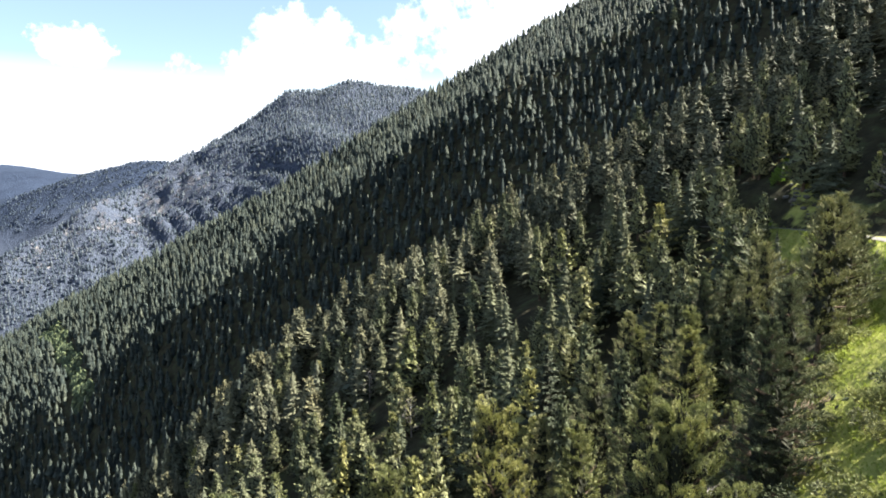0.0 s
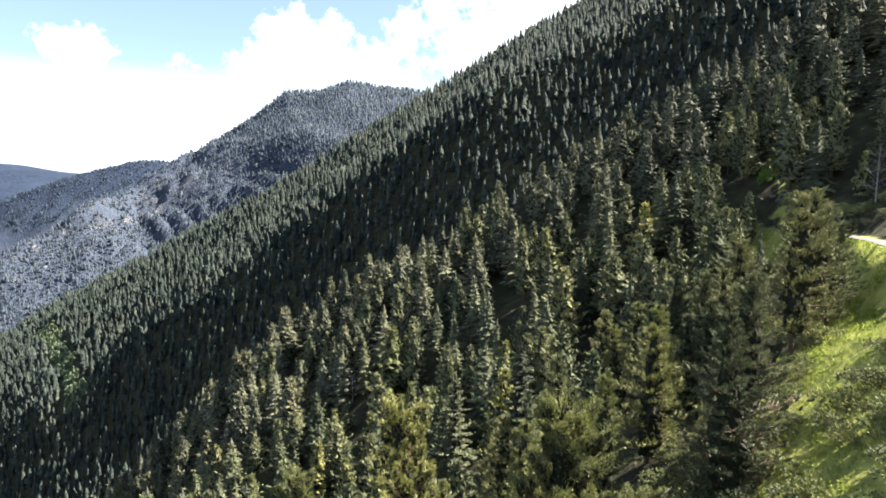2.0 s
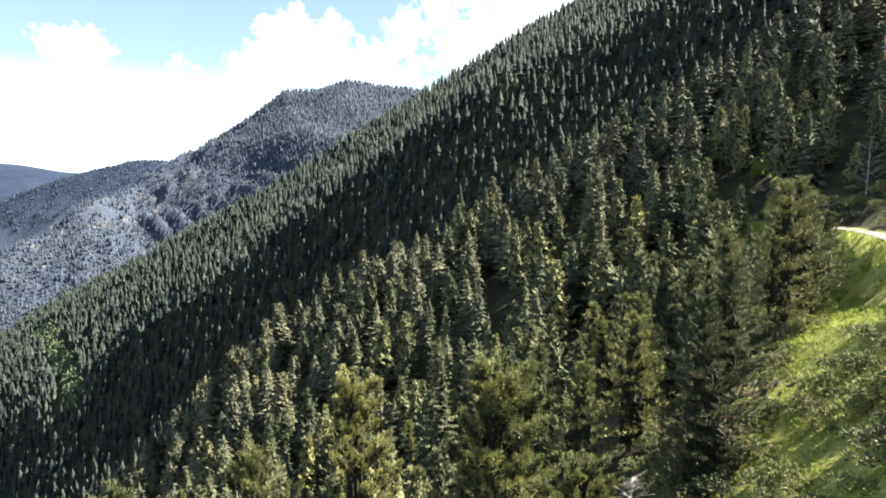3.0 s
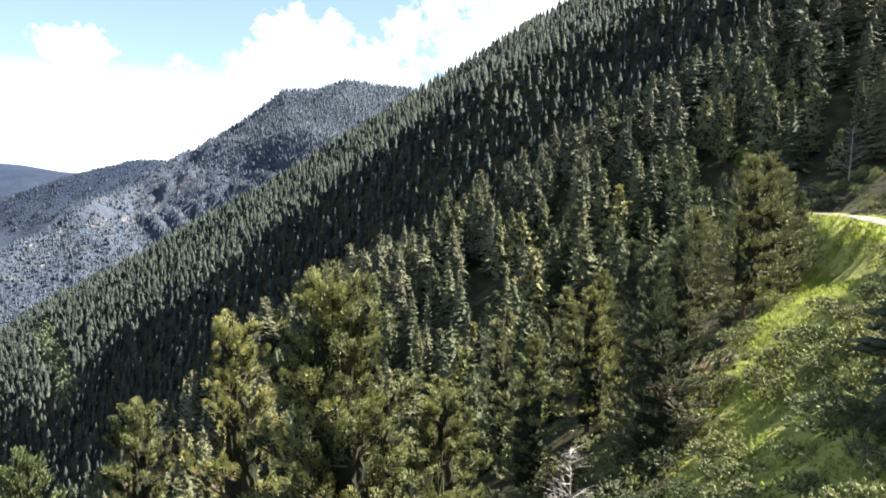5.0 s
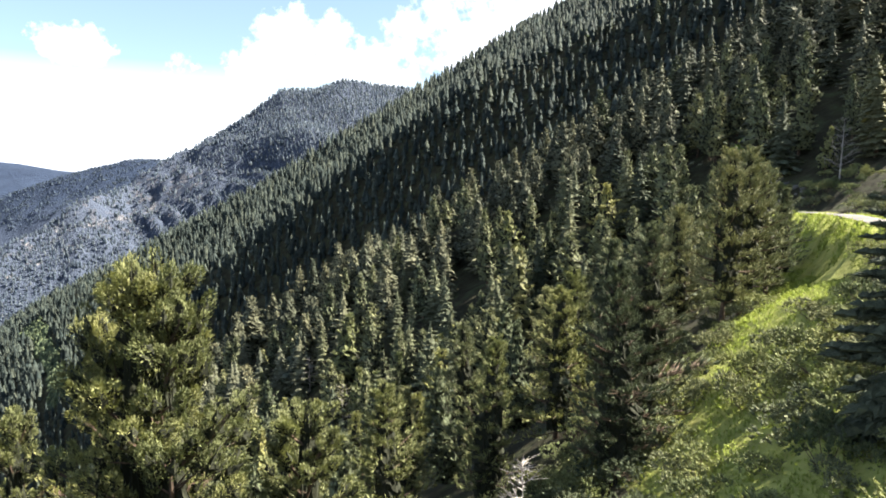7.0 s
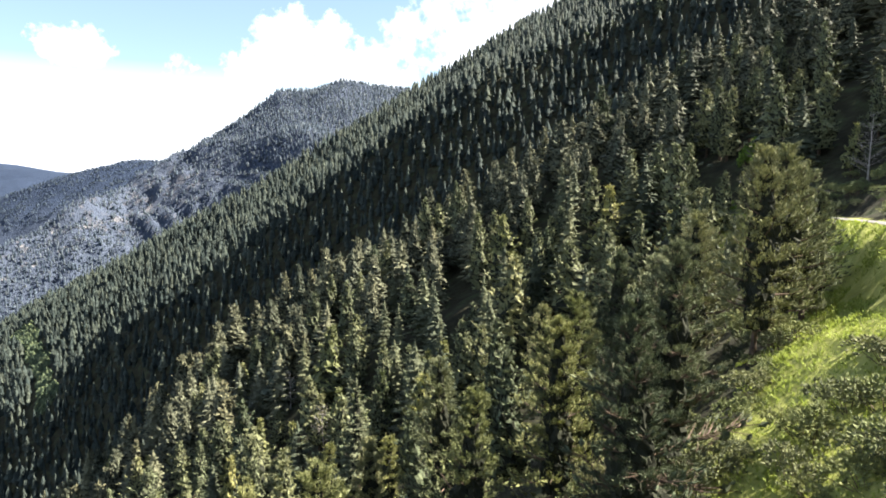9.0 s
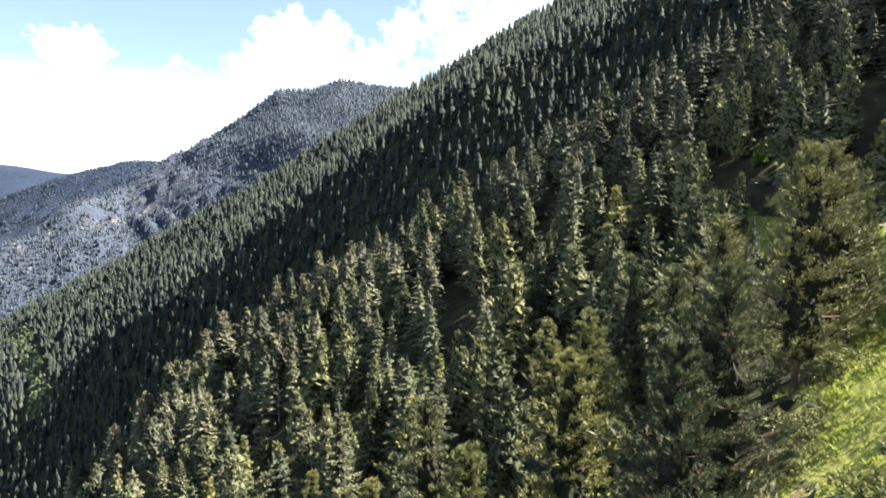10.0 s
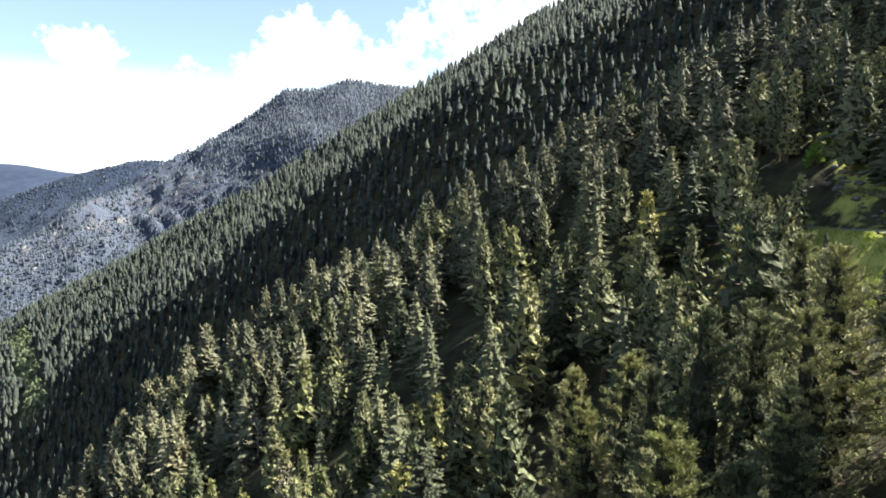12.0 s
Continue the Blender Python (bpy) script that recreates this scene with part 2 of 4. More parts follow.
CREST_C = [(120, 1700, 168), (-118, 1740, 224), (-214, 1740, 233), (-281, 1740, 245), (-353, 1730, 218), (-434, 1720, 216), (-525, 1690, 140),
           (-636, 1650, 67), (-688, 1610, 38), (-733, 1560, -14), (-752, 1480, -40), (-775, 1420, -48), (-813, 1370, -102), (-871, 1290, -142), (-1000, 1200, -260)]
CREST_D = [(-500, 2300, 20), (-912, 2300, 46), (-997, 2300, 63), (-1083, 2300, 62), (-1180, 2300, 41), (-1277, 2300, 18), (-1553, 2300, -70), (-2000, 2250, -160)]
CREST_E = [(-1200, 3100, -60), (-1571, 3100, -10), (-1725, 3100, 30), (-1881, 3100, 42), (-2011, 3100, 54), (-2300, 3100, 50), (-2900, 3000, 0)]
CREST_F = [(-1500, 3800, 10), (-2182, 3800, 36), (-2372, 3800, 66), (-2498, 3800, 87), (-2700, 3750, 90)]
ROAD = [(30, -10, -8), (34, 10, -8), (37, 30, -8), (42, 48, -8), (46.5, 62, -7.9), (51.5, 78, -7.8), (57.5, 92, -8.3), (60.5, 106, -8.6), (60, 122, -8.9), (57.5, 134, -9.2), (50, 146, -10), (38, 155, -12)]
TURF = [(20, 22), (22, 28), (24, 34), (26, 42), (30.5, 50), (37.5, 58.5), (43, 66.5), (47.5, 75), (52, 85), (55.5, 95), (57, 108), (56.5, 120), (54, 133)]
BANK = [(64, 128), (68, 140), (70, 150)]


def waves(x, y, size, seed):
    """Smooth uneven ground: a sum of sines in many directions, about -1 to 1."""
    g = np.random.default_rng(seed)
    v = 0
    for k in range(5):
        a, ph = g.uniform(0, 2 * np.pi, 2)
        s = size * g.uniform(0.55, 1.5)
        v = v + np.sin((x * np.cos(a) + y * np.sin(a)) * 2 * np.pi / s + ph)
    return v / 2.6


def to_line(x, y, line):
    """The distance to a line of corners, and the value carried along it."""
    best, val = np.full(np.shape(x), 1e9), np.zeros(np.shape(x))
    for p, q in zip(line, line[1:]):
        dx, dy = q[0] - p[0], q[1] - p[1]
        u = np.clip(((x - p[0]) * dx + (y - p[1]) * dy) / (dx * dx + dy * dy), 0, 1)
        d = np.hypot(x - p[0] - u * dx, y - p[1] - u * dy)
        v = p[2] + u * (q[2] - p[2]) if len(p) > 2 else 0 * u
        val, best = np.where(d < best, v, val), np.minimum(d, best)
    return best, val


def ridge(x, y, line, fall, seed, rough):
    d, z = to_line(x, y, line)
    if seed == 11:  # rounded folds below the crest
        near = z - fall * d
        soft = sum(q - fall * e for e, q in (to_line(x + o, y, line) for o in (-150, -100, -50, 0, 50, 100, 150))) / 7
        z = near + (soft - near) * np.clip((d - 12) / 90, 0, 1) + fall * d
    d = d * (1 + 0.09 * waves(x, y, 170, seed))
    return z - fall * np.maximum(d - 8, 0) + rough * waves(x, y, 120, seed + 1) * np.clip(d / 60, 0, 1)


def spur(y, x):
    # beyond the gully, which runs aslant, the slope is steep up to a shoulder, then gentler to the crest
    bed = 385 - SLANT * np.clip(x + 60, -260, 240)
    v = sum(np.interp(np.minimum(y, bed) * 385 / bed + o, FY, FZ) for o in (-5, -2.5, 0, 2.5, 5)) / 5
    brow = bed + 74 + 0.1 * np.clip(x + 60, -200, 100) + 6 * waves(x, y, 150, 8)
    steep = STEEP * (1 - 0.17 * np.clip((x - 20) / 90, 0, 1))
    knee = -45 + steep * (brow - bed)
    wall = np.where(y < brow, -45 + steep * (y - bed), knee + (95 - knee) * (y - brow) / (660 - brow))
    v = np.where(y > bed, wall, v)
    crest = 660 + 120 * np.clip((-x - 180) / 320, 0, 1)
    top = 95 + (crest - 660) * 0.32
    rise = np.where(y > 660, 95 + 0.32 * (y - 660), v)
    return np.where(y > crest, top - 0.62 * (y - crest), rise)


def height(x, y):
    x, y = np.asarray(x, float), np.asarray(y, float)
    side = np.where(x > 500, 500 + (x - 500) * 0.1, x)
    far = np.clip((y - 210) / 120, 0, 1)
    z = LEAN_X * side + spur(y, x) - 0.36 * np.clip(-48 - x, 0, 120) * np.clip((300 - y) / 70, 0, 1)
    z = z + (0.5 + 1.0 * far) * waves(x, y, 90, 3) * np.clip((np.hypot(x - 30, y - 55) - 30) / 60, 0.15, 1) + 0.35 * waves(x, y, 14, 4)
    for line, fall, seed, rough in ((CREST_C, 0.5, 11, 4), (CREST_D, 0.55, 21, 12), (CREST_E, 0.4, 31, 12), (CREST_F, 0.3, 41, 8)):
        z = np.maximum(z, ridge(x, y, line, fall, seed, rough))
    crag = np.exp(-(((x + 650) / 190) ** 2)) * np.clip((y - 1180) / 60, 0, 1) * np.clip((1720 - y) / 60, 0, 1)
    z = z + crag * (11 * np.abs(waves(x, y, 75, 51)) + 6 * np.abs(waves(x, y, 32, 52)) - 8)
    z = np.maximum(z, -420 + 10 * waves(x, y, 500, 9))
    d, bed = to_line(x, y, ROAD)
    k = np.clip((4.6 - d) / 2.6, 0, 1)
    return z * (1 - k) + bed * k


def ground_at(x, y):
    return float(height(x, y))


def axis(spans):
    """Grid lines with a step of their own on each span."""
    v = []
    for a, b, s in spans:
        v += list(np.arange(a, b, s))
    return np.array(v + [spans[-1][1]])


def quick_mesh(name, verts, faces, mat, smooth=False, slots=None, second=None):
    """A mesh from arrays of corners and of triangles or quads; slots: 1 for the faces that take the second material."""
    verts, faces = np.asarray(verts, np.float32), np.asarray(faces, np.int32)
    me = bpy.data.meshes.new(name)
    k = faces.shape[1]
    me.vertices.add(len(verts))
    me.vertices.foreach_set("co", verts.ravel())
    me.loops.add(faces.size)
    me.loops.foreach_set("vertex_index", faces.ravel())
    me.polygons.add(len(faces))
    me.polygons.foreach_set("loop_start", np.arange(0, faces.size, k, dtype=np.int32))
    me.polygons.foreach_set("use_smooth", np.full(len(faces), smooth))
    me.update(calc_edges=True)
    me.materials.append(mat)
    if slots is not None:
        me.materials.append(second)
        me.polygons.foreach_set("material_index", np.asarray(slots, np.int32))
    return me


def make_ground():
    xs = axis([(-4200, -1400, 110), (-1400, -960, 40), (-960, -500, 9), (-500, -80, 9), (-80, 110, 2.6), (110, 460, 9), (460, 1500, 60), (1500, 4200, 300)])
    ys = axis([(-4200, -400, 300), (-400, -40, 20), (-40, 230, 2.6), (230, 780, 8), (780, 1150, 25), (1150, 1800, 9), (1800, 2200, 60), (2200, 2360, 16), (2360, 3900, 60), (3900, 4300, 200)])
    X, Y = np.meshgrid(xs, ys)
    Z = height(X, Y)
    nx = len(xs)
    i = np.arange(len(ys) - 1)[:, None] * nx + np.arange(nx - 1)[None]
    faces = np.stack([i, i + 1, i + nx + 1, i + nx], -1).reshape(-1, 4)
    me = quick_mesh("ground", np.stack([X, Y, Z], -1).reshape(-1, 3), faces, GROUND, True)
    # what covers the ground: turf, bare rock, distant woods in haze blue, bluer ridges behind
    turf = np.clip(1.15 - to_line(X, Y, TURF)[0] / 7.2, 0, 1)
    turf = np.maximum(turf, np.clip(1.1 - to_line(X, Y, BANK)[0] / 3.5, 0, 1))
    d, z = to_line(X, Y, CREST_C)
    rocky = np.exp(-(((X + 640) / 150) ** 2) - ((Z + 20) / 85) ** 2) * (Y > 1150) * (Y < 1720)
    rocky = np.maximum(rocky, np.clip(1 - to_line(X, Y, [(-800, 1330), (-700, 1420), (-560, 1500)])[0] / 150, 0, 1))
    hazed_woods = np.clip((Y - 700) / 300, 0, 1)
    col = np.stack([turf, 0.46 * rocky, hazed_woods, np.clip((Y - 1850) / 250, 0, 1)], -1).reshape(-1, 4).astype(np.float32)
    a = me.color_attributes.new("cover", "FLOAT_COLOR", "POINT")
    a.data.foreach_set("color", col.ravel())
    return tagged(new("ground", me), "steep mountain ground with turf, forest floor and scree", "ground", kind="structure")


make_ground()


# ---- trees ----
def unit(v):
    return v / (np.linalg.norm(v, axis=-1, keepdims=True) + 1e-9)


def blades(centres, ways, size, width, count, spread, g, face=None, loose=0.42):
    """Shoots of needles: count narrow triangles about each centre, along its way, their flats turned roughly to face.
    Returns corners and triangles."""
    n = len(centres)
    c = np.repeat(centres, count, 0)
    w = unit(np.repeat(ways, count, 0) + g.normal(0, spread, (n * count, 3)))
    flat = g.normal(0, 1, (n * count, 3))
    if face is not None:
        flat = np.repeat(face, count, 0) + loose * flat
    side = unit(np.cross(w, flat))
    s = np.repeat(np.broadcast_to(np.asarray(size, float), (n,)), count)[:, None] * g.uniform(0.7, 1.25, (n * count, 1))
    wd = np.asarray(width) * s
    root = c - w * s * 0.25 + g.normal(0, 0.12, (n * count, 3)) * s
    v = np.stack([root - side * wd, root + side * wd, root + w * s], 1).reshape(-1, 3)
    return v, np.arange(len(v)).reshape(-1, 3)


def tubes(starts, ends, r0, r1, sides=4):
    """Tapered limbs from starts to ends."""
    n = len(starts)
    d = unit(ends - starts)
    a = unit(np.cross(d, np.where(np.abs(d[:, 2:]) > 0.9, [[1.0, 0, 0]], [[0, 0, 1.0]])))
    b = np.cross(d, a)
    t = np.arange(sides) * 2 * np.pi / sides
    ring = a[:, None] * np.cos(t)[None, :, None] + b[:, None] * np.sin(t)[None, :, None]
    r0, r1 = (np.broadcast_to(np.asarray(r, float), (n,))[:, None, None] for r in (r0, r1))
    v = np.concatenate([starts[:, None] + ring * r0, ends[:, None] + ring * r1], 1).reshape(-1, 3)
    k = np.arange(sides)
    quad = np.stack([k, (k + 1) % sides, (k + 1) % sides + sides, k + sides], -1)
    return v, (np.arange(n)[:, None, None] * 2 * sides + quad[None]).reshape(-1, 4)


def tufts(at, way, long, fat, flat, g, spike=0.4):
    """Bunches of needles: small closed, spiky masses of eight faces, each drawn out along its way."""
    n = len(at)
    side = unit(np.cross(way, np.array([0.05, 0.03, 1.0])))
    top = np.cross(side, way)
    long, fat, flat = (np.broadcast_to(np.asarray(k, float), (n,))[:, None, None] for k in (long, fat, flat))
    w, s, u = way[:, None] * long, side[:, None] * fat, top[:, None] * flat
    shift = w * g.uniform(-0.3, 0.3, (n, 4, 1))
    ring = np.concatenate([s, u, -s, -u], 1) * g.uniform(1 - spike, 1 + spike, (n, 4, 1)) + shift
    v = at[:, None] + np.concatenate([-w * g.uniform(0.7, 1.0, (n, 1, 1)), w * g.uniform(0.8, 1.3, (n, 1, 1)), ring], 1)
    f = np.array([(e, 2 + i, 2 + (i + 1) % 4) if e else (e, 2 + (i + 1) % 4, 2 + i) for e in (0, 1) for i in range(4)])
    return v.reshape(-1, 3), (np.arange(n)[:, None, None] * 6 + f[None]).reshape(-1, 3)


def joined(parts):
    vs, fs, o = [], [], 0
    for v, f in parts:
        vs.append(v), fs.append(f + o)
        o += len(v)
    return np.concatenate(vs), np.concatenate(fs)


def trunk_line(tall, bend, g, steps=9):
    z = np.linspace(0, tall, steps)
    ph = g.uniform(0, 6.28, 2)
    off = bend * np.stack([np.sin(z / tall * 3 + ph[0]) - np.sin(ph[0]), np.cos(z / tall * 2.6 + ph[1]) - np.cos(ph[1])], -1)
    return np.column_stack([off, z])


def trunk_mesh(line, r):
    n = len(line)
    rad = r * (1 - np.linspace(0, 1, n) ** 0.9 * 0.97)
    rad[0] *= 1.35
    t = np.arange(8) * np.pi / 4
    ring = np.stack([np.cos(t), np.sin(t), 0 * t], -1)
    v = (line[:, None] + ring[None] * rad[:, None, None]).reshape(-1, 3)
    k = np.arange(8)
    quad = np.stack([k, (k + 1) % 8, (k + 1) % 8 + 8, k + 8], -1)
    return v, (np.arange(n - 1)[:, None, None] * 8 + quad[None]).reshape(-1, 4)


def conifer(tall, seed, layers, per, sprays, twigs, size, width, wide=None, low=None):
    """The arrays of one spruce: whorls of drooping boughs about a straight trunk, each bough a few flat sprays with hanging twigs."""
    g = np.random.default_rng(seed)
    low = 0.05 if low is None else low
    wide = 0.17 * tall if wide is None else wide
    up = np.array([0, 0, 1.0])
    line = trunk_line(tall * 0.97, 0.006 * tall, g)
    us, turns = [], []
    for i in range(layers):
        n = max(4, round(per * (1 - 0.45 * i / layers)))
        us += [np.clip((i + g.uniform(-1, 1, n) * (0.22 if sprays < 3 else 0.6)) / layers, 0, 0.97)]
        turns += [(np.arange(n) + g.uniform(-0.25, 0.25, n)) * 2 * np.pi / n + 1.3 * i]
    u, turn = np.concatenate(us), np.concatenate(turns)
    n = len(u)
    h = (low + (0.955 - low) * u) * tall
    reach = wide * (1 - u) ** 0.78 * np.clip(0.78 + 2.2 * u, 0, 1) * g.uniform(0.66 if sprays < 3 else 0.5, 1.2, n) + 0.012 * tall
    pitch = radians(-20) + radians(38) * u**1.3 + g.normal(0, 0.07 if sprays < 3 else 0.14, n)
    base = np.column_stack([np.interp(h, line[:, 2], line[:, c]) for c in (0, 1)] + [h])
    out = np.column_stack([np.cos(turn) * np.cos(pitch), np.sin(turn) * np.cos(pitch), np.sin(pitch)])
    across = unit(np.cross(out, up))
    k = np.repeat(np.arange(n), sprays)
    s = np.tile(np.linspace(0.5, 0.84, 2) if sprays == 2 else np.linspace(0.3, 0.96, sprays) if sprays > 1 else np.array([0.58]), n) + g.normal(0, 0.04, n * sprays)
    swing = (np.tile(np.resize([-1.0, 1.0, 0.0], sprays), n) if sprays > 1 else np.zeros(n)) * g.uniform(0.6, 1.1, n * sprays)
    at = base[k] + out[k] * (reach[k] * s)[:, None] + across[k] * (swing * (0.24 if sprays < 3 else 0.3) * reach[k] * (1.2 - s))[:, None]
    at[:, 2] += 0.07 * reach[k] * s**2
    way = unit(out[k] + across[k] * (0.5 * swing)[:, None] + g.normal(0, 0.07, (len(k), 3)))
    long = reach[k] * (0.47 if sprays == 1 else 0.34 if sprays == 2 else 0.17)
    body = tufts(at, way, long, reach[k] * (0.27 if sprays == 1 else 0.19 if sprays == 2 else 0.08), reach[k] * (0.08 if sprays < 3 else 0.04) + 0.004 * tall, g, 0.34)
    m = np.repeat(np.arange(len(at)), twigs)
    t = g.uniform(-1, 1.05, len(m))
    w = g.uniform(-1, 1, len(m)) * np.sqrt(np.clip(1.1 - t * t, 0, 1))
    spot = at[m] + way[m] * (long[m] * t)[:, None] + across[k][m] * (w * (0.26 if sprays < 3 else 0.12) * reach[k][m])[:, None]
    spot[:, 2] += g.uniform(-0.09, 0.05, len(m)) * reach[k][m]
    hang = unit(0.8 * out[k][m] + across[k][m] * (0.7 * w)[:, None] - 0.25 * up)
    face = unit(0.75 * out[k][m] + 0.65 * up)
    fringe = blades(spot, hang, size, width, 1, 0.25, g, face, 0.3)
    tip = np.array([[*line[-1, :2], f * tall] for f in (0.955, 0.925, 0.975)])
    leader = tufts(tip, np.tile(up, (3, 1)), 0.03 * tall, np.array([0.011, 0.017, 0.007]) * tall, np.array([0.011, 0.017, 0.007]) * tall, g, 0.3)
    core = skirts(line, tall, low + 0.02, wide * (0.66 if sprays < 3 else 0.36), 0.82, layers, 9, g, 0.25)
    # close spruces give the core the dark slot, which paints its shade
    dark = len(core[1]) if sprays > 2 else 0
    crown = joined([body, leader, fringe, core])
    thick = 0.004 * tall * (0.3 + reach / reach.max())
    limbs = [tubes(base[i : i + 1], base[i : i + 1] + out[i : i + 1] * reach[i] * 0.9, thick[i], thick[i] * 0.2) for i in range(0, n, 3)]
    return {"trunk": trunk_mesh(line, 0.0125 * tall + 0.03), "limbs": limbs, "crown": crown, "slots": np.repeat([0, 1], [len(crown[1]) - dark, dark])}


def skirts(line, tall, low, wide, taper, layers, sides, g, rag=0.22):
    """The body of a crown: overlapping ragged cones of boughs, one above the other, about the trunk."""
    vs, fs = [], []
    q = np.arange(sides)
    for i in range(layers):
        u = i / layers
        r = wide * (1 - u) ** taper * (0.78 if i == 0 else 1.0) + 0.006 * tall
        foot = (low + (0.96 - low) * u) * tall
        peak = min(foot + (0.96 - low) * tall / layers * 1.9, 0.99 * tall)
        a = (q + 0.5 * (i % 2) + g.uniform(-0.25, 0.25, sides)) * 2 * np.pi / sides
        rr = r * g.uniform(1 - 1.6 * rag, 1 + rag, sides)
        z = foot + (peak - foot) * g.uniform(-0.22, 0.22, sides)
        cx, cy = (np.interp(foot, line[:, 2], line[:, k]) for k in (0, 1))
        tx, ty = (np.interp(peak, line[:, 2], line[:, k]) for k in (0, 1))
        vs.append(np.concatenate([np.column_stack([cx + np.cos(a) * rr, cy + np.sin(a) * rr, z]), [[tx, ty, peak]]]))
        fs.append(np.column_stack([q, (q + 1) % sides, np.full(sides, sides)]) + i * (sides + 1))
    return np.concatenate(vs), np.concatenate(fs)


def bulk(line, tall, low, wide, taper, levels, sides, g):
    """The body of a pine's crown: a lumpy, uneven closed mass about the trunk."""
    u = np.linspace(0, 1, levels)
    U, T = np.meshgrid(u, np.arange(sides) * 2 * np.pi / sides, indexing="ij")
    T = T + (np.pi / sides) * (np.arange(levels) % 2)[:, None]
    a, b = g.uniform(0, 6.28, 2)
    lobes = 0.16 * np.sin(2 * T + 7 * U + a) + 0.14 * np.sin(3 * T - 15 * U + b) + 0.12 * np.sin(T + 24 * U + a)
    r = wide * np.clip(1.02 - U, 0, 1) ** taper * np.clip(0.6 + 1.9 * U, 0, 1) * (1 + lobes) * g.uniform(0.78, 1.2, U.shape)
    z = (low + (0.97 - low) * U) * tall + g.normal(0, 0.3 * tall / levels, U.shape)
    cx, cy = (np.interp(z, line[:, 2], line[:, k]) for k in (0, 1))
    v = np.stack([cx + np.cos(T) * r, cy + np.sin(T) * r, z], -1).reshape(-1, 3)
    k = np.arange(sides)
    lo = (np.arange(levels - 1) * sides)[:, None]
    p, q = lo + k, lo + (k + 1) % sides
    return v, np.concatenate([np.stack([p, q, p + sides], -1).reshape(-1, 3), np.stack([q, q + sides, p + sides], -1).reshape(-1, 3)])


def plumed_pine(tall, seed, boughs, each, count, size, width, puff, taper, wide, low, mass=0.7):
    """The arrays of one pine: limbs that sweep out and up, each with plumes of needles about its twigs, and gaps between the plumes."""
    g = np.random.default_rng(seed)
    up = np.array([0, 0, 1.0])
    line = trunk_line(tall * 0.97, 0.022 * tall, g)
    u = np.clip((np.arange(boughs) + g.uniform(0, 0.9, boughs)) / boughs, 0, 0.97) ** 0.92
    h = (low + (0.95 - low) * u) * tall
    base = np.column_stack([np.interp(h, line[:, 2], line[:, k]) for k in (0, 1)] + [h])
    turn = np.arange(boughs) * 2.4 + g.normal(0, 0.35, boughs)
    reach = wide * np.clip(1.0 - u, 0, 1) ** taper * np.clip(0.72 + 1.4 * u, 0, 1) * g.uniform(0.5, 1.2, boughs)
    reach = reach * (1 + 0.2 * np.sin(2 * turn + seed)) + 0.026 * tall
    pitch = radians(2) + radians(46) * u**1.2 + g.normal(0, 0.13, boughs)
    out = np.column_stack([np.cos(turn) * np.cos(pitch), np.sin(turn) * np.cos(pitch), np.sin(pitch)])
    across = unit(np.cross(out, up))
    own = np.repeat(np.arange(boughs), each)
    n = len(own)
    s = np.tile(np.linspace(0.3, 0.97, each), boughs) + g.normal(0, 0.05, n)
    swing = g.uniform(-1, 1, n)
    hub = base[own] + out[own] * (reach[own] * s)[:, None]
    hub[:, 2] += 0.1 * reach[own] * s**2
    foot = hub + across[own] * (swing * 0.42 * reach[own] * (1.3 - s))[:, None] + g.normal(0, 0.04, (n, 3)) * reach[own][:, None]
    stem = unit(0.6 * out[own] * np.array([1, 1, 0.5]) + 0.62 * up + across[own] * swing[:, None] * 0.55 + g.normal(0, 0.2, (n, 3)))
    long = puff * (0.036 * tall + 0.26 * reach[own]) * g.uniform(0.7, 1.3, n)
    top = np.column_stack([np.tile(line[-1, :2], (4, 1)), np.array([0.93, 0.9, 0.87, 0.84]) * tall])
    foot, stem, long = np.concatenate([foot, top]), np.concatenate([stem, unit(np.array([[0.05, 0, 1.0], [-0.3, 0.2, 0.8], [0.4, 0.1, 0.8], [-0.1, -0.4, 0.8]]))]), np.append(long, np.array([0.1, 0.1, 0.09, 0.09]) * tall * min(1.0, puff + 0.05))
    n = len(foot)
    k = np.repeat(np.arange(n), count)
    t = g.uniform(0.0, 1.0, len(k)) ** 0.85
    radial = g.normal(0, 1, (len(k), 3))
    radial = unit(radial - stem[k] * (radial * stem[k]).sum(1, keepdims=True) + 0.35 * up)
    fat = 0.36 * long[k] * np.clip((t + 0.22) * (1.12 - t) * 2.1, 0, 1) * g.uniform(0.45, 1.05, len(k))
    at = foot[k] + stem[k] * (long[k] * t)[:, None] + radial * fat[:, None]
    away = np.zeros_like(at)
    away[:, :2] = at[:, :2] - np.column_stack([np.interp(at[:, 2], line[:, 2], line[:, q]) for q in (0, 1)])
    away = unit(away)
    crown = blades(at, unit(0.85 * stem[k] + 0.65 * radial + 0.2 * up), size, width, 1, 0.22, g, unit((0.75 if mass < 0.5 else 0.35) * radial + 1.1 * away + 0.3 * up), 0.18)
    # the mass of each plume
    fatness = 0.2 if count > 60 else 0.13 if count > 12 else 0.24
    heart = tufts(foot + stem * (long * 0.36)[:, None], stem, long * (0.36 if count > 12 else 0.5), long * fatness, long * fatness, g)
    body = bulk(line, tall, low + 0.02, wide * mass, taper, *((44, 30) if count > 10 else (28, 20)), g)
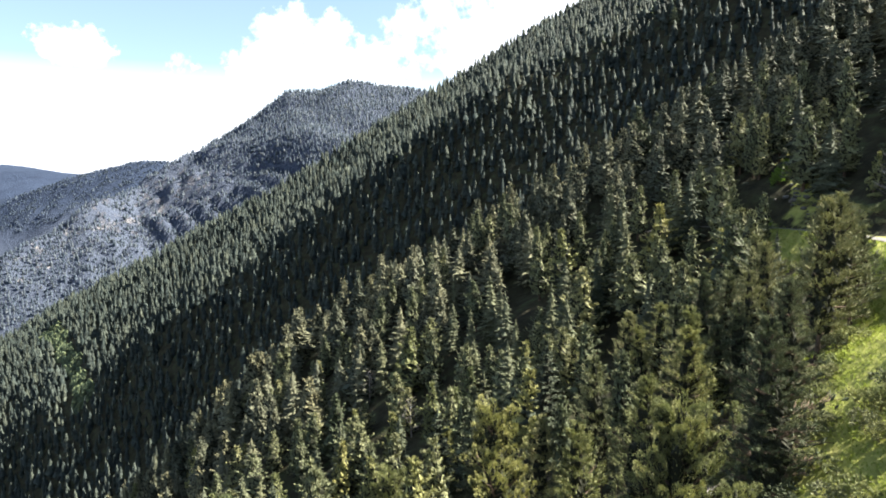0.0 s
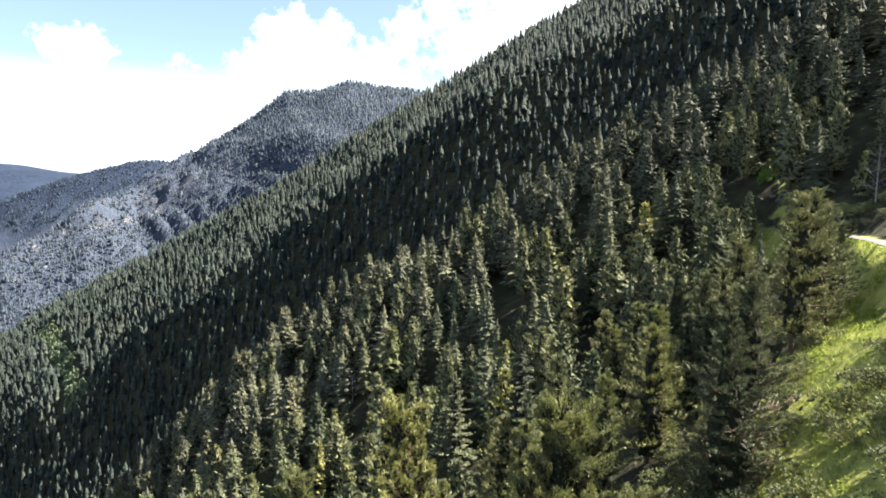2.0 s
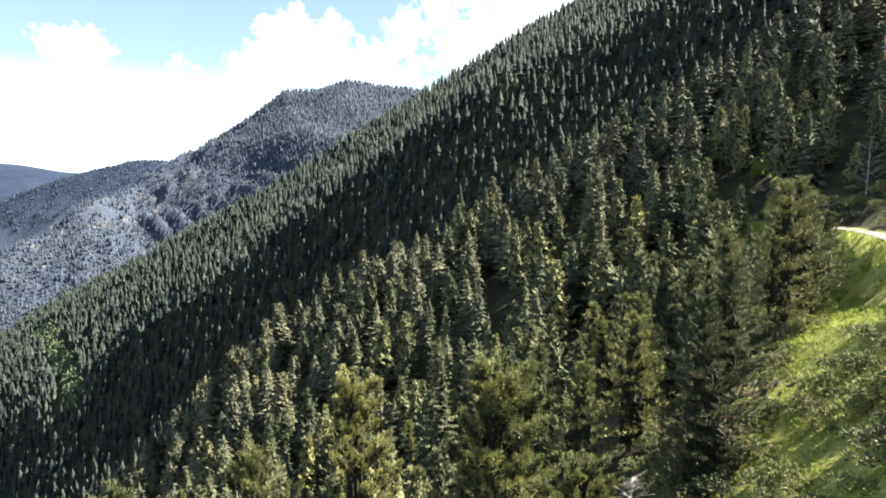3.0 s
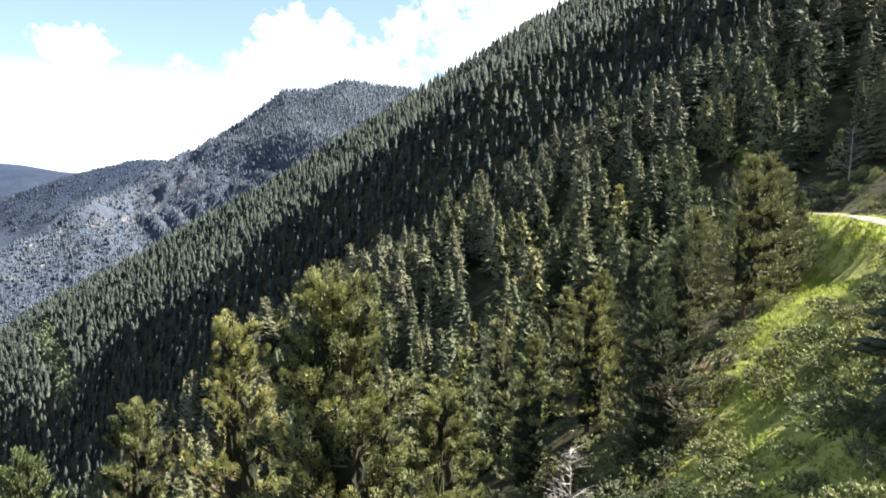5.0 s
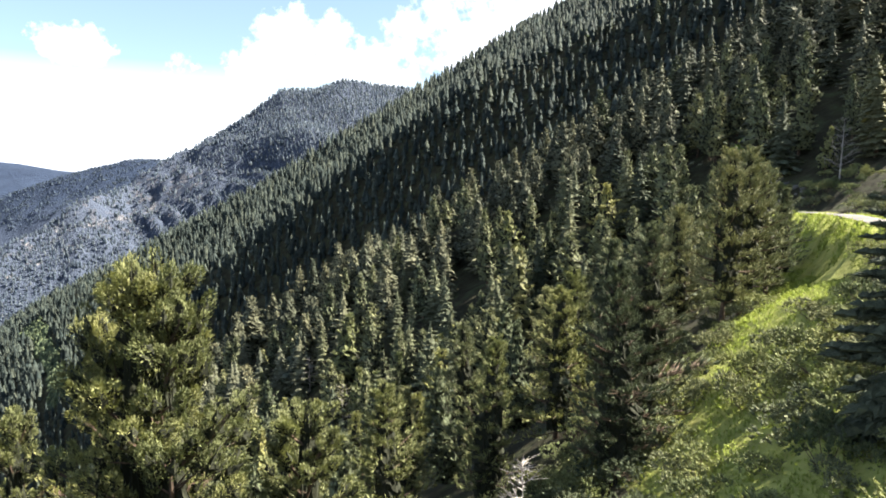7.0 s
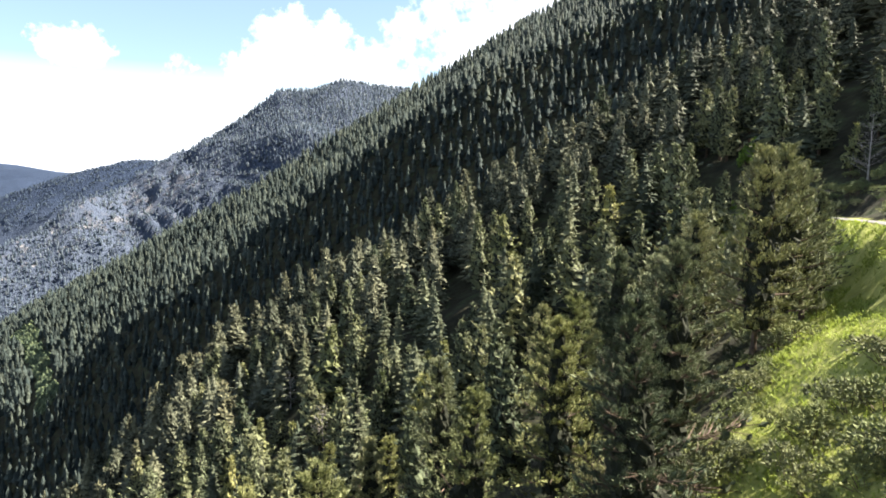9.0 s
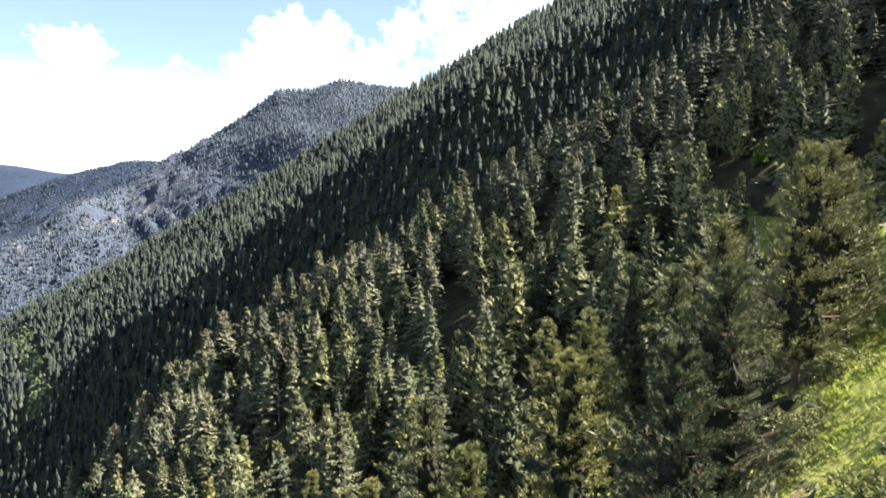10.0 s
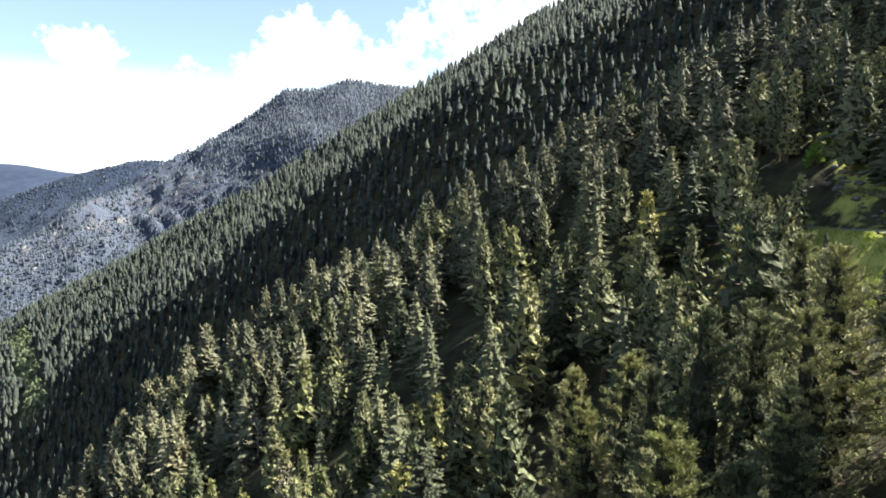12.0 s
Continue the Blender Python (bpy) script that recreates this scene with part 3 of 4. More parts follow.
    # body and heart faces in the second slot paint shaded gaps between bunches
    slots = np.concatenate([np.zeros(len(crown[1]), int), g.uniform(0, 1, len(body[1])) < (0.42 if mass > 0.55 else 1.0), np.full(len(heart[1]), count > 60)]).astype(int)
    crown = joined([crown, body, heart])
    thick = 0.0045 * tall * (0.35 + reach / reach.max())
    mid = base + out * (reach * 0.5)[:, None]
    end = base + out * (reach * 0.95)[:, None] + up * (reach * 0.1)[:, None]
    limbs = []
    for i in range(boughs):
        mine = np.flatnonzero(own == i)
        pieces = [tubes(base[i : i + 1], mid[i : i + 1], thick[i], thick[i] * 0.65), tubes(mid[i : i + 1], end[i : i + 1], thick[i] * 0.65, thick[i] * 0.2)]
        if count > 30:
            pieces.append(tubes(hub[mine] - out[i] * 0.12 * reach[i], foot[mine] + stem[mine] * (long[mine] * 0.5)[:, None], thick[i] * 0.4, thick[i] * 0.12, 3))
        limbs.append(joined(pieces))
    return {"trunk": trunk_mesh(line, 0.0125 * tall + 0.03), "limbs": limbs, "crown": crown, "slots": slots}


def part(name, data, mat, parent, label="", smooth=False):
    """Arrays as one mesh object under a thing or a part."""
    ob = new(name, data if isinstance(data, bpy.types.Mesh) else quick_mesh(name, *data, mat, smooth))
    ob.parent = parent
    return tagged(ob, label)


def tree_thing(name, kind, tall, seed, fine, needles, label, category, group, wide=None, low=None, split=False):
    """A tree with trunk, limbs and crown; split: every limb is a part of its own."""
    t = new(name)
    t.empty_display_size = 0.5
    if kind == "pine":
        made = plumed_pine(tall, seed, *fine, wide, low, (0.24 if fine[2] > 60 else 0.34) if split else (0.6 if fine[2] > 5 else 0.68))
    else:
        made = conifer(tall, seed, *fine, wide, low)
    if split:
        part("trunk", made["trunk"], BARK, t, smooth=True)
        for limb in made["limbs"]:
            part("limb", limb, BARK, t)
    else:
        part("trunk", joined([made["trunk"]] + made["limbs"][::3]), BARK, t)
    part("crown", quick_mesh("crown", *made["crown"], needles, False, made["slots"], INNER_SHADE), needles, t)
    return tagged(t, label, category, group)


def place_copy(proto, x, y, scale, turn, squash=1.0, sink=0.25, lean=0.0):
    c = copy_thing(proto, pose(x, y, ground_at(x, y) - sink, lean, lean * 0.5, math.degrees(turn)))
    c.scale = (scale * squash, scale * squash, scale)
    return c


G_NEAR, G_SLOPE = "conifers beside the clearing", "conifers of the near slope"
PINE_L = "{} mountain pine with green needles on the slope"
CLOSE_FINE, MID_FINE = (56, 17, 19, 0.13, 0.2, 0.56, 0.72), (36, 9, 5, 0.28, 0.2, 0.6, 0.74)
HUGE = [tree_thing("pine_tree", "pine", 15, 3, (60, 10, 170, 0.06, 0.2, 0.5, 0.8), PINE_LIGHT, PINE_L.format("tall broad sunlit"), "pine tree", G_NEAR, 3.6, 0.08, True),
        tree_thing("pine_tree", "pine", 15, 9, (54, 9, 140, 0.07, 0.2, 0.5, 0.72), PINE_LIGHT, PINE_L.format("tall yellow-tinged"), "pine tree", G_NEAR, 3.2, 0.08, True),
        tree_thing("pine_tree", "pine", 15, 15, (64, 22, 36, 0.085, 0.2, 0.5, 0.72), PINE, PINE_L.format("dense dark-crowned"), "pine tree", G_NEAR, 3.9, 0.06, True),
        tree_thing("spruce_tree", "spruce", 15, 18, (30, 9, 15, 9, 0.15, 0.18), SPRUCE, "large dark spruce with layered boughs above the turf", "spruce tree", G_NEAR, 3.2, 0.03, True)]
CLOSE = [tree_thing("pine_tree", "pine", 15, s, CLOSE_FINE, m, PINE_L.format(w), "pine tree", G_NEAR, wd, lo, True)
         for s, m, w, wd, lo in ((21, PINE, "dark irregular", 3.4, 0.1), (22, PINE, "tall open-crowned", 3.9, 0.16), (23, PINE_LIGHT, "light green bushy", 3.5, 0.06), (24, PINE, "slim dark", 3.0, 0.1))]
CLOSE.append(tree_thing("spruce_tree", "spruce", 15, 25, (24, 8, 9, 5, 0.2, 0.18), SPRUCE, "slender dark green spruce with layered boughs", "spruce tree", G_NEAR, 2.9, 0.04, True))
NEXT = [tree_thing("pine_tree", "pine", 15, 40 + s, (44, 11, 8, 0.2, 0.2, 0.6, 0.72), m, PINE_L.format(w), "pine tree", G_SLOPE, wd, lo)
        for s, m, w, wd, lo in ((1, PINE, "bushy", 3.2, 0.06), (2, PINE_LIGHT, "bright green", 3.5, 0.1), (3, PINE, "dull green narrow", 2.8, 0.05))]
MID = [tree_thing("pine_tree", "pine", 15, 30 + s, MID_FINE, m, PINE_L.format(w), "pine tree", G_SLOPE, wd, lo)
       for s, m, w, wd, lo in ((1, PINE, "slim", 3.0, 0.08), (2, PINE, "round-topped", 3.7, 0.14), (3, PINE_LIGHT, "yellow-green", 3.3, 0.08), (4, PINE, "uneven", 3.4, 0.1))]
MID += [tree_thing("spruce_tree", "spruce", 15, 50 + s, (16, 7, 2, 4, 0.4, 0.18), SPRUCE, "dark green spruce spire among the pines", "spruce tree", G_SLOPE, wd) for s, wd in ((1, 2.6), (2, 3.0))]


def merged(name, kinds, spots, mat, label, category, smooth=False):
    """Many small trees as one object: each spot is x, y, scale and turn, and takes one of the kinds."""
    vs, fs, tints, marks, o = [], [], [], [], 0
    g = np.random.default_rng(len(spots))
    zs = height(spots[:, 0], spots[:, 1])
    for k, (v, f, slot) in enumerate(kinds):
        mine = np.arange(len(spots)) % len(kinds) == k
        s, z = spots[mine], zs[mine]
        c, n = np.cos(s[:, 3]), np.sin(s[:, 3])
        fat = s[:, 2] * s[:, 4]
        x = (v[None, :, 0] * c[:, None] - v[None, :, 1] * n[:, None]) * fat[:, None] + s[:, None, 0]
        y = (v[None, :, 0] * n[:, None] + v[None, :, 1] * c[:, None]) * fat[:, None] + s[:, None, 1]
        w = v[None, :, 2] * s[:, None, 2] + z[:, None] - 0.3
        vs.append(np.stack([x, y, w], -1).reshape(-1, 3))
        marks.append(np.tile(slot, len(s)))
        fs.append((np.arange(len(s))[:, None, None] * len(v) + f[None]).reshape(-1, 3) + o)
        tints.append(np.repeat(g.uniform(0, 1, len(s)), len(v)))
        o += len(vs[-1])
    me = quick_mesh(name, np.concatenate(vs), np.concatenate(fs), mat, smooth, np.concatenate(marks), INNER_SHADE)
    me.attributes.new("tint", "FLOAT", "POINT").data.foreach_set("value", np.concatenate(tints).astype(np.float32))
    return tagged(new(name, me), label, category, kind="stuff")


def spire(seed, tall, wide, layers, sides=6):
    """A small tree seen from afar: a few ragged cones of boughs above one another."""
    g = np.random.default_rng(seed)
    v, f = skirts(np.array([[0, 0, 0], [0, 0, tall]], float), tall, 0.03, wide, 0.85, layers, sides, g, 0.3)
    return v, f, np.zeros(len(f), int)


def scatter(x0, x1, y0, y1, step, g, jitter=0.42):
    """Spots on a shaken grid of staggered rows."""
    X, Y = np.meshgrid(np.arange(x0, x1, step), np.arange(y0, y1, step * 0.87))
    X = X + (np.arange(X.shape[0]) % 2)[:, None] * step * 0.5
    x, y = X.ravel(), Y.ravel()
    return x + g.uniform(-jitter, jitter, len(x)) * step, y + g.uniform(-jitter, jitter, len(y)) * step


def in_view(x, y):
    """Within the fan of land that lies before the flight."""
    return (x > -0.74 * (y + 6) - 6) & (x < 0.68 * (y + 6) + 26)


def open_ground(x, y):
    """True on turf, road and bank, where no tree grows."""
    return (to_line(x, y, TURF)[0] < 5.2) | (to_line(x, y, ROAD)[0] < 5.0)


BIG = [  # kind, x, y, height: the trees that the flight passes
    (0, 6.55, 18.0, 19.9),
    (0, 5.6, 17.5, 20.2),
    (1, 8.3, 19.9, 15.8),
    (1, 1.0, 24.6, 21.1),
    (1, -2.2, 27.0, 20.1),
    (2, 22.9, 48.6, 14.2),
    (2, 20.9, 44.6, 12.9),
    (3, 28.7, 31.3, 13.6),
]
EDGE_A = [  # kind, x, y, height: along the clearing
    (1, 34.2, 65.2, 16.0),
    (1, 36.9, 68.2, 15.9),
    (1, 40.5, 71.0, 12.9),
    (0, 43.6, 75.5, 9.9),
    (1, 33.2, 76.0, 14.8),
    (3, 31.0, 72.5, 12.3),
    (0, 26.6, 76.0, 15.0),
    (2, 19.0, 57.0, 12.4),
    (2, 13.5, 49.5, 12.1),
    (2, 8.2, 42.0, 12.9),
    (0, 12.7, 59.5, 13.4),
    (2, 7.3, 67.9, 10.6),
    (2, -11.5, 34.3, 21.2),
    (0, 28.6, 68.5, 9.7),
    (3, 24.5, 63.5, 9.4),
    (3, 30.2, 78.5, 13.1),
    (1, 22.5, 68.0, 10.5),
    (3, 29.6, 98.8, 9.6),
    (3, 16.8, 103.6, 11.4),
    (1, 37.4, 88.5, 14.8),
    (1, 22.8, 89.3, 13.1),
    (2, 21.5, 61.3, 12.3),
]
EDGE_B = [  # kind, x, y, height: along the clearing
    (1, 32.5, 84.6, 12.3),
    (2, -2.4, 93.8, 11.3),
    (3, 6.9, 59.5, 11.3),
    (2, 26.0, 89.4, 12.3),
    (3, 25.2, 78.0, 12.3),
    (2, 22.5, 83.3, 11.3),
]
SPUR_A = [  # kind, x, y, height: on the spur
    (1, 13.7, 183.6, 13.9),
    (4, 8.1, 140.9, 12.6),
    (0, 27.4, 156.1, 13.1),
    (1, 49.1, 130.8, 16.2),
    (4, 18.5, 124.6, 12.5),
    (0, 17.4, 150.7, 17.0),
    (0, 3.9, 189.1, 16.4),
    (0, -50.0, 173.8, 11.1),
    (4, 25.5, 128.1, 15.8),
    (0, 33.1, 114.9, 8.6),
    (0, 11.7, 195.6, 14.1),
    (4, -1.9, 169.8, 10.9),
    (0, -12.8, 170.0, 15.4),
    (4, 33.1, 153.6, 17.0),
    (1, -47.6, 181.6, 9.7),
    (3, 15.7, 134.2, 8.0),
    (0, 57.3, 206.6, 13.6),
    (0, 78.5, 143.8, 15.8),
    (3, 34.0, 111.5, 11.7),
    (1, 21.6, 125.2, 15.5),
    (3, -21.0, 174.9, 15.4),
    (1, 0.9, 131.4, 9.8),
]
SPUR_B = [  # kind, x, y, height: on the spur
    (3, -39.2, 178.2, 8.1),
    (0, 62.6, 150.1, 15.9),
    (4, 57.4, 215.4, 17.0),
    (2, 7.9, 119.1, 10.8),
    (1, -20.2, 138.8, 7.1),
    (1, 48.0, 188.3, 17.0),
    (1, 74.1, 145.7, 9.7),
    (0, 73.3, 155.2, 15.3),
    (3, 60.6, 160.4, 7.1),
    (3, 49.7, 122.7, 10.2),
    (3, -49.6, 189.5, 12.3),
    (0, -36.9, 180.2, 12.3),
    (0, -31.3, 175.2, 12.3),
    (1, -58.6, 187.0, 12.3),
    (3, -47.4, 173.2, 11.3),
    (3, -79.0, 193.1, 11.3),
    (4, -21.8, 186.4, 13.3),
    (0, -19.5, 187.7, 12.3),
    (0, -10.5, 176.8, 12.3),
    (1, -8.9, 189.5, 12.3),
    (3, -4.8, 186.1, 12.3),
    (0, 3.1, 200.0, 12.3),
]
SPUR_C = [  # kind, x, y, height: on the spur
    (4, 15.5, 194.5, 12.3),
    (0, 20.0, 165.6, 12.3),
    (1, 7.1, 191.1, 12.3),
    (0, 1.8, 123.8, 13.3),
    (1, 7.7, 113.5, 12.3),
    (2, 10.4, 114.2, 12.3),
    (1, 13.9, 107.8, 12.3),
    (4, 17.2, 129.4, 13.3),
    (0, 28.4, 137.0, 12.3),
    (3, 24.7, 133.1, 12.3),
    (1, 36.6, 126.9, 12.3),
    (3, 34.3, 105.9, 12.3),
    (3, 46.8, 122.8, 12.3),
    (0, 53.5, 124.4, 10.3),
    (0, -31.7, 152.3, 10.3),
    (2, -20.3, 129.2, 11.3),
    (2, -11.8, 118.1, 11.3),
    (1, -32.0, 143.2, 10.3),
    (1, -41.1, 144.4, 10.3),
    (2, -48.0, 147.3, 10.3),
    (4, 1.9, 140.1, 12.3),
    (4, 10.2, 125.3, 12.3),
]
SPUR_D = [  # kind, x, y, height: on the spur
    (4, 34.7, 165.9, 13.3),
    (4, 35.5, 153.9, 13.3),
    (3, 38.4, 150.2, 12.3),
    (3, 45.0, 145.9, 13.3),
    (1, 48.2, 142.9, 13.3),
    (3, 51.7, 135.2, 13.3),
    (3, 47.3, 112.3, 12.3),
    (0, 39.6, 117.5, 13.3),
    (1, 36.3, 123.6, 12.3),
    (3, 52.0, 132.6, 10.3),
    (3, 5.4, 123.3, 11.3),
    (2, 2.1, 116.9, 11.3),
    (3, 74.3, 174.4, 14.3),
    (1, 67.5, 149.0, 14.3),
    (1, 62.2, 156.5, 14.3),
    (3, 78.5, 162.7, 14.3),
    (1, 67.7, 194.4, 13.3),
    (1, 124.4, 418.3, 13.3),
    (0, 62.8, 147.6, 14.3),
    (2, -71.7, 175.5, 14.3),
    (2, -95.1, 191.0, 14.3),
    (0, -36.2, 167.7, 12.3),
]
SPUR_E = [  # kind, x, y, height: on the spur
    (3, -27.8, 168.5, 12.3),
    (4, -24.9, 168.7, 13.3),
    (1, -49.8, 186.6, 12.3),
    (4, -4.8, 126.1, 11.3),
    (3, -10.4, 129.1, 10.3),
    (3, -48.6, 143.3, 13.3),
    (2, -20.7, 112.5, 13.3),
    (2, -4.6, 117.6, 12.3),
    (1, -12.1, 132.6, 12.3),
    (3, 2.2, 105.7, 12.3),
    (1, 16.3, 106.4, 12.3),
    (3, 26.9, 134.9, 12.3),
]
STANDING = [BIG, EDGE_A + EDGE_B, SPUR_A + SPUR_B + SPUR_C + SPUR_D + SPUR_E]
PATH_XY = [p[1][:2] for p in PATH]
for kinds, spots in zip((HUGE, CLOSE, MID), STANDING):
    for i, (k, x, y, tall) in enumerate(spots):
        place_copy(kinds[k], x, y, tall / 15.0, i * 2.1 + k, (15.0 / tall) ** 0.4)
taken = np.array([h[1:3] for some in STANDING for h in some])

STRIP = [(-408, 660), (-359, 596), (-320, 544), (-292, 505), (-268, 471)]
g = np.random.default_rng(11)
x, y = scatter(-150, 160, 14, 224, 8.1, g)
keep = in_view(x, y) & ~open_ground(x, y) & (to_line(x, y, PATH_XY)[0] > 9)
keep &= np.hypot(x[:, None] - taken[None, :, 0], y[:, None] - taken[None, :, 1]).min(1) > np.where(y < 100, 4.6, 3.4)
keep &= (y > 105) | (g.uniform(0, 1, len(x)) > 0.34)
keep &= ~((x > 54) & (y < 110)) & ~((y < 64) & (x > 20)) & ~((y < 44) & (x > 8)) & ~((x > 33) & (x < 58) & (y < 84) & (y > 55))
x, y = x[keep], y[keep]
scale = g.uniform(0.7, 1.14, len(x)) * np.where(y < 75, 0.75, 1.0)
turn, fat = g.uniform(0, 6.28, len(x)), g.uniform(1.0, 1.35, len(x))
sight = (x - 14.2) / np.maximum(y - 39.3, 1)
scale = np.where((sight > 0.44) & (sight < 0.72) & (y > 66) & (y < 122), np.minimum(scale, 0.5), scale)
order = np.argsort(np.hypot(x - 12, y - 40))
near, rest = order[:150], order[150:]
pick = g.choice(len(MID), len(x), p=[0.2, 0.18, 0.16, 0.16, 0.16, 0.14])
for i in near:
    beside = math.hypot(x[i] - 12, y[i] - 30) < 66
    kind = (CLOSE[4] if pick[i] == 5 else NEXT[pick[i] % 3]) if beside else MID[pick[i]]
    place_copy(kind, x[i], y[i], scale[i], turn[i], fat[i], lean=g.normal(0, 1.5))
for fine, thin, some in (((32, 5, 2, 0.42, 0.2, 0.68, 0.76), (14, 7, 2, 2, 0.5, 0.19), rest[:300]), ((28, 4, 1, 0.5, 0.22, 0.76, 0.78), (12, 7, 1, 2, 0.6, 0.2), rest[300:])):
    made = [plumed_pine(15, 70 + s, *fine, wd, 0.08, 0.76) for s, wd in enumerate((3.1, 3.6, 3.9, 3.3))] + [conifer(15, 76 + s, *thin, wd) for s, wd in enumerate((2.7, 3.1))]
    kinds = [(*m["crown"], m["slots"]) for m in made]
    merged("conifer_forest", kinds, np.column_stack([x, y, scale, turn, fat])[some], WOODS, "dense mixed conifer forest on the near spur", "forest")

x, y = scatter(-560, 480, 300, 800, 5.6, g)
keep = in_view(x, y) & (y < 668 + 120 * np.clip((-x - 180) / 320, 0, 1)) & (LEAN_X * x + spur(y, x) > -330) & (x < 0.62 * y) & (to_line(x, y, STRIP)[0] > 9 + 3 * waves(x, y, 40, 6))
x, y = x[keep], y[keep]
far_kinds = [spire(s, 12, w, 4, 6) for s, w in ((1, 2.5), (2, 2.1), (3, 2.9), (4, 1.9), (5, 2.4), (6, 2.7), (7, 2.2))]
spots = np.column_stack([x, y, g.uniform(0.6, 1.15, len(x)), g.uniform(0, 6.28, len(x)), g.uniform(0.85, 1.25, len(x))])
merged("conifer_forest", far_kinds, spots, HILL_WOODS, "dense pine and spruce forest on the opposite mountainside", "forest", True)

x, y = scatter(-1250, 140, 960, 1790, 7.6, g)
z = height(x, y)
d, top = to_line(x, y, CREST_C)
rocky = np.exp(-(((x + 640) / 150) ** 2) - ((z + 20) / 85) ** 2)
keep = (d < 420) & (g.uniform(0, 1, len(x)) > 0.75 * rocky) & (z > -400) & (y < 1770)
x, y = x[keep], y[keep]
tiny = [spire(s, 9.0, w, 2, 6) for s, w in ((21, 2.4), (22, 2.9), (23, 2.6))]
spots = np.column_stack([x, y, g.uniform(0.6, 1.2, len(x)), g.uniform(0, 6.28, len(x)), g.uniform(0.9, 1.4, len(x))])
merged("conifer_forest", tiny, spots, HAZED_WOODS, "far conifer forest between grey scree, haze blue put into its colour", "forest", True)
x, y = scatter(-1750, -600, 1950, 2420, 11, g)
z = height(x, y)
keep = (to_line(x, y, CREST_D)[0] < 300) & (z > -230) & (y < 2315)
x, y = x[keep], y[keep]
spots = np.column_stack([x, y, g.uniform(0.7, 1.3, len(x)), g.uniform(0, 6.28, len(x)), g.uniform(1.0, 1.6, len(x))])
merged("conifer_forest", [spire(s, 6, 2.6, 1, 6) for s in (31, 32)], spots, HAZED_RIDGE_WOODS, "conifer forest on the far ridge, haze blue put into its colour", "forest")
for p in HUGE + CLOSE + NEXT + MID:
    for o in (*p.children_recursive, p):
        bpy.data.objects.remove(o)


# ---- road, bank, turf and shrubs ----
def make_road():
    pts = [Vector(p) for p in ROAD]
    rows = []
    for p, q in zip(pts, pts[1:]):
        n = max(2, int((q - p).length / 1.5))
        rows += [p.lerp(q, k / n) for k in range(n)]
    v, f = [], []
    for i, p in enumerate(rows):
        d = (rows[min(i + 1, len(rows) - 1)] - rows[max(i - 1, 0)]).normalized()
        side = Vector((d.y, -d.x, 0))
        for w, h in ((-1.4, 0.0), (-0.75, 0.06), (0, 0.09), (0.75, 0.06), (1.4, 0.0)):
            v.append(p + side * w + Vector((0, 0, h + 0.06)))
    for i in range(len(rows) - 1):
        for k in range(4):
            a = i * 5 + k
            f.append((a, a + 1, a + 6, a + 5))
    tagged(new("road", quick_mesh("road", np.array([tuple(p) for p in v]), f, GRAVEL, True)), "pale gravel forest track cut into the slope", "road", kind="structure")


make_road()


def stone_arrays(seed):
    bm = bmesh.new()
    bmesh.ops.create_icosphere(bm, subdivisions=2, radius=1.0)
    g = np.random.default_rng(seed)
    o = g.uniform(-9, 9, 3)
    for w in bm.verts:
        w.co *= 1 + 0.5 * noise.noise(w.co * 1.1 + Vector(o)) + 0.12 * noise.noise(w.co * 3.0 + Vector(o))
        w.co.z *= 0.62
    me = bpy.data.meshes.new("rock")
    bm.to_mesh(me)
    bm.free()
    me.materials.append(STONE)
    return me


ROCKS = [stone_arrays(s) for s in range(4)]
g = np.random.default_rng(5)
for i in range(110):
    u = g.uniform(0, 1)
    x, y = 62.6 + 3.4 * u + g.normal(0, 0.8), 114 + 24 * g.uniform(0, 1)
    r = 0.15 + 0.5 * g.uniform(0, 1) ** 2
    o = new("rock", ROCKS[i % 4])
    o.matrix_world = Matrix.Translation((x, y, ground_at(x, y) + 0.1 * r)) @ Matrix.Rotation(g.uniform(0, 6), 4, "Z") @ Matrix.Diagonal((r, r * g.uniform(0.7, 1.3), r, 1))
    tagged(o, "grey angular rock on the cut bank above the track", "rock", "rocks on the bank")


